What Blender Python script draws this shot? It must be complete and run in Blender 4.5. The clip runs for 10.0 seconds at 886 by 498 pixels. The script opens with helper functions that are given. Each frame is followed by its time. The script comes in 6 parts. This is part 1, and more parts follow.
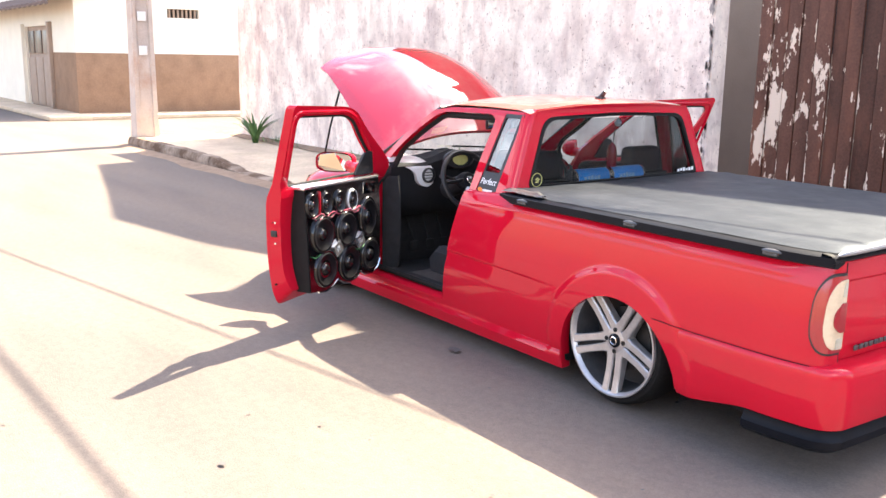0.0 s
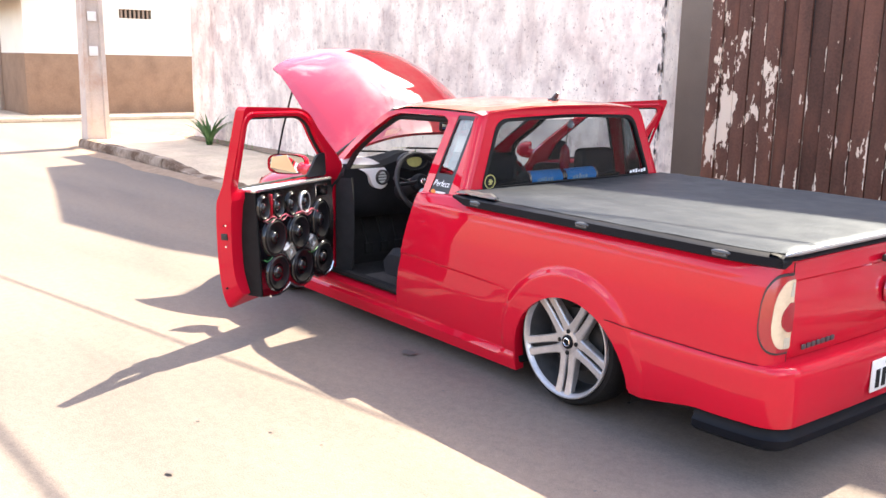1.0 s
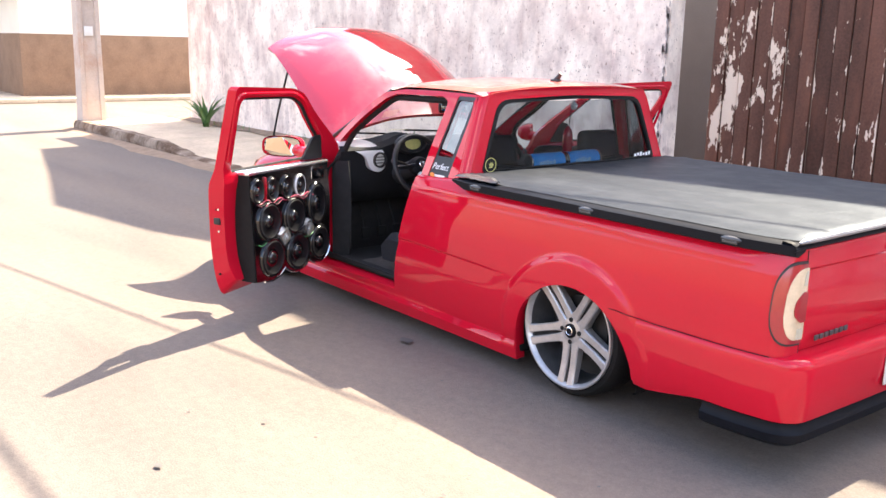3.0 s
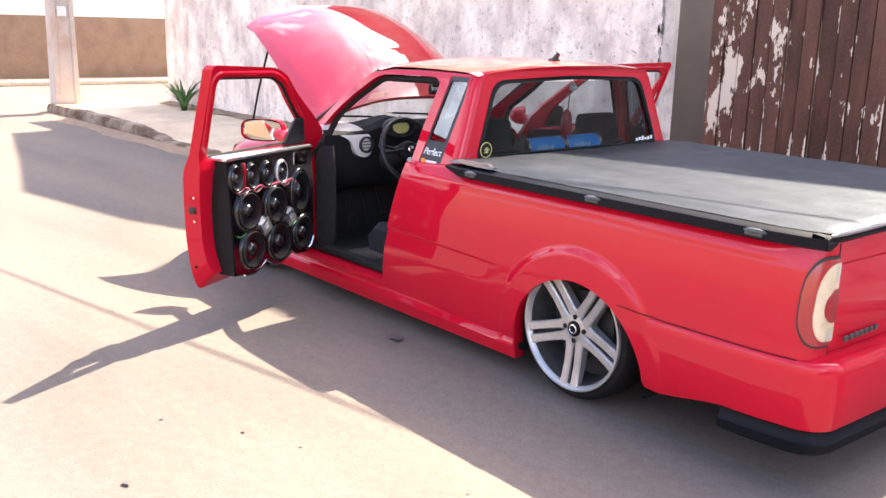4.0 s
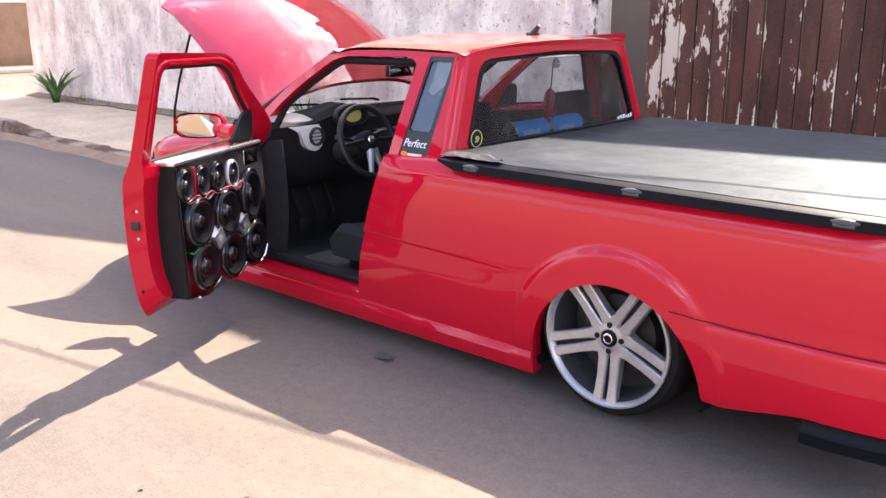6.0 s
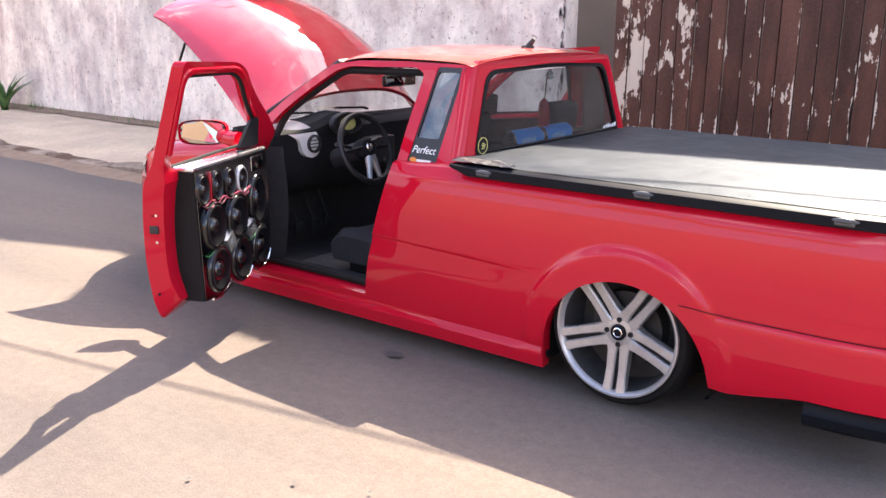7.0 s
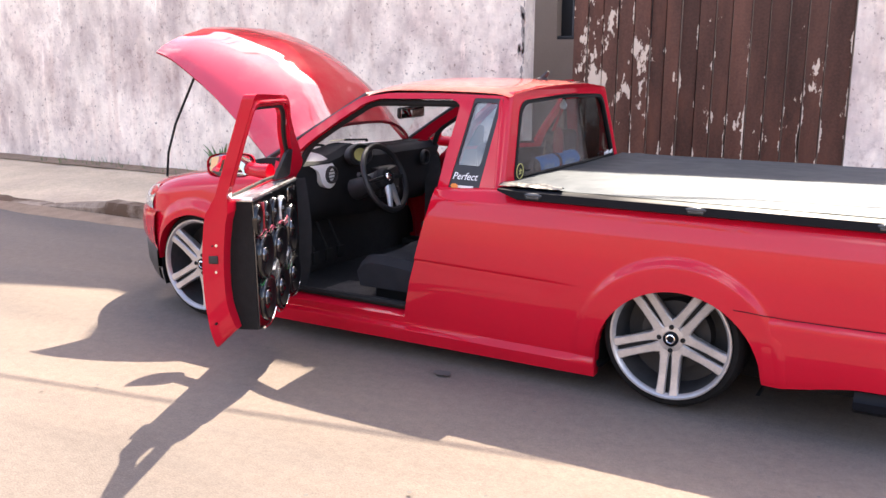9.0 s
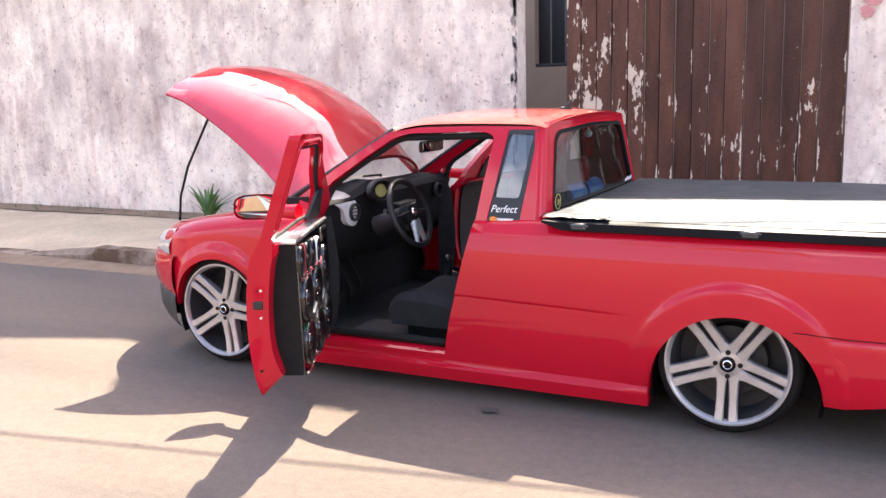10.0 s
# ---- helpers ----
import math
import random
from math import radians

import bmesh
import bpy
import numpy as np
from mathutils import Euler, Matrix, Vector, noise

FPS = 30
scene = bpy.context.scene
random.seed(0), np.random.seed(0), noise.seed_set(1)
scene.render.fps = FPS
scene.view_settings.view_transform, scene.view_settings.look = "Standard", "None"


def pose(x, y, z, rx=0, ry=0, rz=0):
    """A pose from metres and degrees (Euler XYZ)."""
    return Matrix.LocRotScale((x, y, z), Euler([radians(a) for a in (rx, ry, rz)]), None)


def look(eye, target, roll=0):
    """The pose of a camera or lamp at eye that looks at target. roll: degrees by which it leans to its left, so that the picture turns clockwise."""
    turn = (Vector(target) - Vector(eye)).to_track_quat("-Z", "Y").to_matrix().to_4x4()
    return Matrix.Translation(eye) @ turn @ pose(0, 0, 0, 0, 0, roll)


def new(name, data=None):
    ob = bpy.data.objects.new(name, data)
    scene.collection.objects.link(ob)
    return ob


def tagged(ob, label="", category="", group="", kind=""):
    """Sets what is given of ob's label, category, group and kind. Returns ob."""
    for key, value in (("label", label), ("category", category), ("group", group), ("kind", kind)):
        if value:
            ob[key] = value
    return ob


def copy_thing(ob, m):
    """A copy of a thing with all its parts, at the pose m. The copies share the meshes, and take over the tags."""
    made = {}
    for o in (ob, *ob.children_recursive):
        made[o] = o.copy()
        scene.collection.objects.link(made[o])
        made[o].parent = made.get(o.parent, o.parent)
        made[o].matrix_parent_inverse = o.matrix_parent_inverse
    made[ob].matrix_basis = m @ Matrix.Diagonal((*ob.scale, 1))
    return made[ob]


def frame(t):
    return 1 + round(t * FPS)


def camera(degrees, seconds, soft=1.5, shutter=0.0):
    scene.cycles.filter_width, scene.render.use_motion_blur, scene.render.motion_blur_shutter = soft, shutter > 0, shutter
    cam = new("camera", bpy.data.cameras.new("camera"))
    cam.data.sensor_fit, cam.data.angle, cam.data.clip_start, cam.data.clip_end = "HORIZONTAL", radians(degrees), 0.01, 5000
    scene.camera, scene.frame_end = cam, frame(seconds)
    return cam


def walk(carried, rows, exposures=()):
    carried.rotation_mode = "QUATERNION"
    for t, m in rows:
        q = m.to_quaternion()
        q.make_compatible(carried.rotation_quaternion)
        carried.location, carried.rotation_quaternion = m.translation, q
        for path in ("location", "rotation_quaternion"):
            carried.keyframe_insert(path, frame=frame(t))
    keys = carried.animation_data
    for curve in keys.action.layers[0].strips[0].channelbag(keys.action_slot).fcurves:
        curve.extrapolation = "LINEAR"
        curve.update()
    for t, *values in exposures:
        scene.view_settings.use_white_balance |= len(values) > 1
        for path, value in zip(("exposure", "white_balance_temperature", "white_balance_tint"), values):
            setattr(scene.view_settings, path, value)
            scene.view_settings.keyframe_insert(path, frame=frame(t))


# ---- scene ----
cam = camera(51.9, 10.0)
PATH = [
    (0, (2.673, -2.832, 1.509), (1.094, -1.675, 1.101), 0.9),
    (0.5, (2.67, -2.808, 1.501), (1.115, -1.621, 1.086), 0.9),
    (1, (2.669, -2.793, 1.505), (1.144, -1.564, 1.103), 1.1),
    (1.5, (2.666, -2.794, 1.502), (1.153, -1.553, 1.089), 1.3),
    (2, (2.639, -2.795, 1.505), (1.126, -1.558, 1.078), 1.8),
    (2.5, (2.621, -2.778, 1.5), (1.105, -1.546, 1.072), 1.3),
    (3.8, (2.375, -2.577, 1.459), (0.86, -1.355, 1.0), 1.3),
    (4, (2.309, -2.563, 1.452), (0.823, -1.311, 0.982), 1.4),
    (4.5, (2.131, -2.604, 1.453), (0.757, -1.234, 0.967), 0.3),
    (5, (1.965, -2.629, 1.441), (0.656, -1.205, 0.931), 0.5),
    (5.5, (1.767, -2.549, 1.428), (0.473, -1.118, 0.901), 0.7),
    (6, (1.581, -2.574, 1.436), (0.294, -1.132, 0.92), -0.1),
    (6.2, (1.484, -2.667, 1.425), (0.229, -1.189, 0.914), -0.1),
    (7.3, (1.451, -3.019, 1.450), (0.28, -1.48, 0.962), 0.7),
    (7.5, (1.456, -3.12, 1.447), (0.283, -1.574, 0.966), 0.6),
    (8, (1.364, -3.336, 1.458), (0.226, -1.75, 1.02), -0.3),
    (8.5, (1.184, -3.469, 1.44), (0.152, -1.811, 1.011), -0.2),
    (9, (0.973, -3.475, 1.419), (-0.005, -1.78, 1.006), 0.4),
    (9.5, (0.757, -3.478, 1.434), (-0.201, -1.763, 1.06), -0.6),
    (10, (0.597, -3.597, 1.438), (-0.299, -1.844, 1.086), -1.5),
]
SUN, SKY = 3.1, 0.106
EXPOSURES = [(0.0, 2.92, 6900, 14), (2.5, 2.86, 6850, 14), (4.0, 2.8, 6800, 16), (5.5, 2.66, 6750, 18), (7.5, 2.54, 6750, 19), (10.0, 2.6, 6900, 18)]
walk(cam, [(t, look(eye, target, roll)) for t, eye, target, roll in PATH], EXPOSURES)

# ---- light ----
SUN_AZ, SUN_EL = math.atan2(-0.165, 0.79), math.atan2(1.0, math.hypot(0.165, 0.79))
world = bpy.data.worlds.new("sky")
scene.world = world
world.use_nodes = True
wn = world.node_tree.nodes
sky = wn.new("ShaderNodeTexSky")
sky.sky_type, sky.sun_disc = "NISHITA", False
sky.sun_elevation, sky.sun_rotation = SUN_EL, SUN_AZ
sky.dust_density, sky.ozone_density = 3.0, 1.0
# broken white cloud over the whole sky
cloud = wn.new("ShaderNodeTexNoise")
cloud.noise_dimensions = "4D"
cloud.inputs["W"].default_value = 5.2
cloud.inputs["Scale"].default_value, cloud.inputs["Detail"].default_value, cloud.inputs["Roughness"].default_value = 2.6, 7, 0.55
cover = wn.new("ShaderNodeMapRange")
cover.inputs[1].default_value, cover.inputs[2].default_value = 0.545, 0.63
world.node_tree.links.new(cloud.outputs[0], cover.inputs[0])
skymix = wn.new("ShaderNodeMix")
skymix.data_type = "RGBA"
skymix.inputs[7].default_value = (8.0, 8.4, 9.0, 1)
world.node_tree.links.new(cover.outputs[0], skymix.inputs[0])
world.node_tree.links.new(sky.outputs[0], skymix.inputs[6])
world.node_tree.links.new(skymix.outputs[2], wn["Background"].inputs[0])
wn["Background"].inputs[1].default_value = SKY
sun = new("sun", bpy.data.lights.new("sun", "SUN"))
sun.data.energy, sun.data.angle, sun.data.color = SUN, radians(0.4), (1.0, 0.945, 0.77)
sun.matrix_world = look((-0.165 * 9, 0.79 * 9, 9), (0, 0, 0))


# ---- materials ----
def mat(name, base, rough=0.6, metal=0.0, coat=0.0, var=0.15, scale=8.0, bump=0.1, bscale=60.0, second=None, mix=(0.45, 0.62), stretch=(1, 1, 1), trans=0.0, spec=0.5, rnd=0.0, rough2=None):
    """A surface with grain and stains; second: the colour of the stains or wear, mixed in by a larger noise."""
    m = bpy.data.materials.new(name)
    m.use_nodes = True
    nt = m.node_tree
    n, l = nt.nodes, nt.links
    p = n["Principled BSDF"]
    geo = n.new("ShaderNodeNewGeometry")
    mp = n.new("ShaderNodeMapping")
    mp.inputs["Scale"].default_value = stretch
    l.new(geo.outputs["Position"], mp.inputs[0])
    a = n.new("ShaderNodeTexNoise")
    a.inputs["Scale"].default_value, a.inputs["Detail"].default_value = scale, 6
    b = n.new("ShaderNodeTexNoise")
    b.inputs["Scale"].default_value, b.inputs["Detail"].default_value = bscale, 4
    l.new(mp.outputs[0], a.inputs[0])
    l.new(geo.outputs["Position"], b.inputs[0])
    add = n.new("ShaderNodeMath")
    add.operation = "MULTIPLY_ADD"
    l.new(b.outputs[0], add.inputs[0])
    add.inputs[1].default_value = 0.6
    l.new(a.outputs[0], add.inputs[2])
    val = n.new("ShaderNodeMapRange")
    val.inputs[1].default_value, val.inputs[2].default_value = 0.45, 1.15
    val.inputs[3].default_value, val.inputs[4].default_value = 1 - var, 1 + var
    l.new(add.outputs[0], val.inputs[0])
    hsv = n.new("ShaderNodeHueSaturation")
    hsv.inputs["Color"].default_value = (*base, 1)
    last = val.outputs[0]
    if rnd:
        info = n.new("ShaderNodeObjectInfo")
        rr = n.new("ShaderNodeMapRange")
        rr.inputs[3].default_value, rr.inputs[4].default_value = 1 - rnd, 1 + rnd
        l.new(info.outputs["Random"], rr.inputs[0])
        mu = n.new("ShaderNodeMath")
        mu.operation = "MULTIPLY"
        l.new(last, mu.inputs[0]), l.new(rr.outputs[0], mu.inputs[1])
        last = mu.outputs[0]
    l.new(last, hsv.inputs["Value"])
    col = hsv.outputs[0]
    if second:
        c = n.new("ShaderNodeTexNoise")
        c.inputs["Scale"].default_value, c.inputs["Detail"].default_value, c.inputs["Roughness"].default_value = scale * 0.45, 8, 0.65
        l.new(mp.outputs[0], c.inputs[0])
        r = n.new("ShaderNodeMapRange")
        r.inputs[1].default_value, r.inputs[2].default_value = mix
        l.new(c.outputs[0], r.inputs[0])
        mx = n.new("ShaderNodeMix")
        mx.data_type = "RGBA"
        l.new(r.outputs[0], mx.inputs[0])
        l.new(col, mx.inputs[6])
        mx.inputs[7].default_value = (*second, 1)
        col = mx.outputs[2]
    l.new(col, p.inputs["Base Color"])
    p.inputs["Roughness"].default_value, p.inputs["Metallic"].default_value = rough, metal
    p.inputs["Coat Weight"].default_value, p.inputs["Coat Roughness"].default_value = coat, 0.04
    p.inputs["Transmission Weight"].default_value = trans
    p.inputs["Specular IOR Level"].default_value = spec
    if rough2 is not None:
        rr = n.new("ShaderNodeMapRange")
        rr.inputs[1].default_value, rr.inputs[2].default_value = 0.35, 0.65
        rr.inputs[3].default_value, rr.inputs[4].default_value = rough, rough2
        l.new(a.outputs[0], rr.inputs[0]), l.new(rr.outputs[0], p.inputs["Roughness"])
    if bump:
        bp = n.new("ShaderNodeBump")
        bp.inputs["Strength"].default_value, bp.inputs["Distance"].default_value = bump, 0.01
        l.new(add.outputs[0], bp.inputs["Height"])
        l.new(bp.outputs[0], p.inputs["Normal"])
    return m


def glass(name, tint, amount):
    """Thin pane: mostly clear, with real gloss."""
    m = bpy.data.materials.new(name)
    m.use_nodes = True
    n, l = m.node_tree.nodes, m.node_tree.links
    n.remove(n["Principled BSDF"])
    out = n["Material Output"]
    t, g, mx, f = n.new("ShaderNodeBsdfTransparent"), n.new("ShaderNodeBsdfGlossy"), n.new("ShaderNodeMixShader"), n.new("ShaderNodeLayerWeight")
    t.inputs[0].default_value = (*tint, 1)
    g.inputs["Roughness"].default_value = 0.02
    f.inputs["Blend"].default_value = 0.5
    pw = n.new("ShaderNodeMath")
    pw.operation = "POWER"
    l.new(f.outputs["Facing"], pw.inputs[0])
    pw.inputs[1].default_value = 4.0
    ma = n.new("ShaderNodeMath")
    ma.operation = "MULTIPLY_ADD"
    l.new(pw.outputs[0], ma.inputs[0])
    ma.inputs[1].default_value, ma.inputs[2].default_value = 0.85, amount
    l.new(ma.outputs[0], mx.inputs[0]), l.new(t.outputs[0], mx.inputs[1]), l.new(g.outputs[0], mx.inputs[2])
    l.new(mx.outputs[0], out.inputs["Surface"])
    return m


RED = mat("red_paint", (0.51, 0.007, 0.024), 0.50, coat=0.85, var=0.04, scale=2.0, bump=0.0, spec=0.0)
RED.node_tree.nodes["Principled BSDF"].inputs["Coat IOR"].default_value = 1.5
RED.node_tree.nodes["Principled BSDF"].inputs["Coat Roughness"].default_value = 0.03
# roof red with a tan mottle mixed over it by noise
TAN_RED = mat("tan_mottled_red_paint", (0.51, 0.006, 0.022), 0.55, coat=1.0, var=0.05, scale=3.0, bump=0.0, spec=0.0, second=(0.52, 0.38, 0.29), mix=(0.22, 1.0))
TAN_RED.node_tree.nodes["Principled BSDF"].inputs["Coat Roughness"].default_value = 0.05
WAXED = mat("waxed_red_paint", (0.50, 0.006, 0.022), 0.5, coat=1.0, var=0.05, scale=3.0, bump=0.0, spec=0.0, second=(0.52, 0.36, 0.28), mix=(0.44, 1.5))
WAXED.node_tree.nodes["Principled BSDF"].inputs["Coat IOR"].default_value = 2.0
WAXED.node_tree.nodes["Principled BSDF"].inputs["Coat Roughness"].default_value = 0.025
BLACK = mat("black_plastic", (0.016, 0.016, 0.018), 0.5, var=0.25, scale=20, bump=0.15, bscale=250)
RUBBER = mat("rubber", (0.010, 0.010, 0.010), 0.75, var=0.3, scale=25, bump=0.2, bscale=150, spec=0.25)
TYRE = mat("tyre_rubber", (0.009, 0.0085, 0.0085), 0.85, var=0.35, scale=25, bump=0.3, bscale=120, second=(0.02, 0.018, 0.016), mix=(0.55, 0.85), spec=0.2)
CLOTH = mat("seat_cloth", (0.020, 0.021, 0.025), 0.95, var=0.3, scale=12, bump=0.4, bscale=300)
CARPET = mat("carpet", (0.019, 0.0185, 0.020), 0.98, var=0.35, scale=20, bump=0.5, bscale=400)
DASH = mat("dash_plastic", (0.017, 0.0175, 0.020), 0.75, spec=0.15, var=0.2, scale=10, bump=0.25, bscale=350)
SILVER = mat("silver_trim", (0.82, 0.82, 0.83), 0.34, metal=0.1, var=0.05, scale=10, bump=0.03)
ALLOY = mat("wheel_alloy", (0.46, 0.45, 0.45), 0.34, metal=0.65, var=0.20, scale=16, bump=0.04, bscale=90)
DARKMETAL = mat("dark_metal", (0.10, 0.10, 0.105), 0.5, metal=0.7, var=0.2, scale=14, bump=0.1)
BRAKE = mat("brake_iron", (0.035, 0.033, 0.032), 0.6, metal=0.4, var=0.2, scale=14, bump=0.1)
CHROME = mat("chrome", (0.85, 0.85, 0.86), 0.12, metal=1.0, var=0.04, scale=20, bump=0.02)
VINYL = mat("vinyl_cover", (0.009, 0.009, 0.011), 0.57, var=0.35, scale=11.0, bump=0.20, bscale=60, stretch=(1, 1, 1), rough2=0.63, second=(0.026, 0.026, 0.029), mix=(0.46, 0.70), spec=0.56)
DARKCHROME = mat("dark_chrome", (0.20, 0.20, 0.21), 0.16, metal=1.0, var=0.08, scale=14, bump=0.05, bscale=30)
VINYL.node_tree.nodes["Principled BSDF"].inputs["Specular Tint"].default_value = (0.64, 0.81, 1.0, 1)
# the cover is stretched lengthways: fine ribs spread its sheen across the bed
vp = VINYL.node_tree.nodes["Principled BSDF"]
ribs = VINYL.node_tree.nodes.new("ShaderNodeCombineXYZ")
ribs.inputs[1].default_value = 1.0
VINYL.node_tree.links.new(ribs.outputs[0], vp.inputs["Tangent"])
vp.inputs["Anisotropic"].default_value = 0.55
DULLLENS = mat("dull_lens", (0.50, 0.46, 0.36), 0.2, coat=1.0, var=0.15, scale=60, bump=0.2, bscale=200)
POLISHED = mat("polished_sheet", (0.80, 0.80, 0.81), 0.22, metal=0.9, var=0.08, scale=14, bump=0.04, bscale=30)
DARKCLIP = mat("dark_clip", (0.05, 0.05, 0.052), 0.25, var=0.1, bump=0.05)
GLOSS = mat("gloss_black", (0.008, 0.008, 0.009), 0.12, coat=0.4, var=0.2, scale=10, bump=0.02)
RAIL = mat("black_rail", (0.006, 0.007, 0.010), 0.40, spec=0.10, var=0.2, scale=10, bump=0.03)
LENS = mat("cream_lens", (0.64, 0.50, 0.34), 0.15, coat=1.0, var=0.12, scale=30, bump=0.08, bscale=120)
REDLENS = mat("red_lens", (0.34, 0.010, 0.02), 0.12, coat=1.0, var=0.08, scale=30, bump=0.05)
CLEAR = mat("headlamp_lens", (0.62, 0.66, 0.66), 0.12, coat=1.0, var=0.15, scale=25, bump=0.15, bscale=90, metal=0.3)
WHITE = mat("white_print", (0.8, 0.8, 0.8), 0.5, var=0.04, bump=0.0)
YELLOW = mat("yellow_print", (0.62, 0.58, 0.20), 0.5, var=0.12, scale=40, bump=0.0)
ORANGE = mat("orange_print", (0.8, 0.28, 0.06), 0.5, var=0.05, bump=0.0)
BLUE = mat("blue_case", (0.03, 0.38, 0.95), 0.3, metal=0.0, var=0.1, scale=20, bump=0.03)
PALEBLUE = mat("pale_print", (0.4, 0.62, 0.82), 0.5, var=0.05, bump=0.0)
GREEN = mat("green_wire", (0.015, 0.16, 0.04), 0.5, var=0.1, bump=0.0)
PINK = mat("pink_wire", (0.42, 0.06, 0.11), 0.5, var=0.1, bump=0.0)
CONE = mat("speaker_cone", (0.008, 0.008, 0.009), 0.30, spec=0.25, var=0.2, scale=40, bump=0.1, bscale=200)
PLATE = mat("plate_paint", (0.72, 0.71, 0.68), 0.4, var=0.08, scale=25, bump=0.05)
SUNGLASS = glass("tinted_pane", (0.62, 0.66, 0.67), 0.012)
SIDEGLASS = glass("side_pane", (0.50, 0.55, 0.57), 0.14)
PANE = glass("clear_pane", (0.92, 0.94, 0.93), 0.04)
mirror_m = bpy.data.materials.new("mirror")
mirror_m.use_nodes = True
mp_ = mirror_m.node_tree.nodes["Principled BSDF"]
mp_.inputs["Base Color"].default_value, mp_.inputs["Metallic"].default_value, mp_.inputs["Roughness"].default_value = (0.50, 0.49, 0.47, 1), 1.0, 0.03
MIRROR = mirror_m
ASPHALT = mat("worn_asphalt", (0.136, 0.112, 0.097), 0.95, var=0.30, scale=1.2, bump=0.45, bscale=140, second=(0.184, 0.140, 0.110), mix=(0.42, 0.74), spec=0.3, stretch=(0.3, 1.3, 1))
TAR = mat("tar", (0.085, 0.078, 0.072), 0.8, var=0.2, bump=0.1)
CONCRETE = mat("pavement_concrete", (0.60, 0.465, 0.325), 0.95, var=0.22, scale=1.8, bump=0.4, bscale=70, second=(0.45, 0.335, 0.25), mix=(0.45, 0.75), spec=0.2)
SOIL = mat("dark_soil", (0.27, 0.19, 0.135), 1.0, var=0.3, scale=9, bump=0.7, bscale=70, spec=0.1)
KERB = mat("kerb_stone", (0.33, 0.25, 0.19), 0.95, var=0.3, scale=5, bump=0.6, bscale=45, second=(0.12, 0.072, 0.046), mix=(0.42, 0.60), spec=0.2)
DIRT = mat("red_dirt", (0.27, 0.19, 0.135), 1.0, var=0.25, scale=7, bump=0.6, bscale=80, spec=0.1)
PLASTER = mat("stained_plaster", (0.88, 0.765, 0.665), 0.95, var=0.16, scale=3.4, bump=1.0, bscale=22, second=(0.60, 0.50, 0.45), mix=(0.45, 0.66), stretch=(1.25, 1.25, 0.6), spec=0.2)
FLAKE = mat("flaked_plaster", (0.33, 0.28, 0.26), 0.95, var=0.3, scale=9, bump=0.5)
GREYWALL = mat("grey_plaster", (0.30, 0.218, 0.162), 0.95, var=0.1, scale=3, bump=0.2, spec=0.2)
CREAM = mat("cream_paint", (0.80, 0.72, 0.60), 0.9, var=0.08, scale=2, bump=0.15, spec=0.2)
BROWN = mat("brown_dado", (0.27, 0.165, 0.105), 0.95, var=0.22, scale=3, bump=0.7, bscale=30, spec=0.2)
BROWNDOOR = mat("brown_door", (0.33, 0.235, 0.175), 0.7, var=0.15, scale=5, bump=0.1)
GREENDOOR = mat("green_door", (0.05, 0.30, 0.17), 0.6, var=0.12, scale=5, bump=0.1)
ROOFTILE = mat("clay_roof", (0.12, 0.075, 0.06), 0.9, var=0.3, scale=6, bump=0.4)
DARK = mat("dark_opening", (0.012, 0.013, 0.015), 0.35, var=0.2, bump=0.05)
POLE = mat("pole_concrete", (0.52, 0.43, 0.37), 0.9, var=0.18, scale=3, bump=0.4, bscale=50, second=(0.42, 0.25, 0.17), mix=(0.52, 0.75), spec=0.2)
LEAF = mat("leaf", (0.085, 0.17, 0.05), 0.5, var=0.3, scale=12, bump=0.1)
REDSPRAY = mat("red_spray", (0.60, 0.26, 0.26), 0.9, var=0.2, scale=20, bump=0.3)


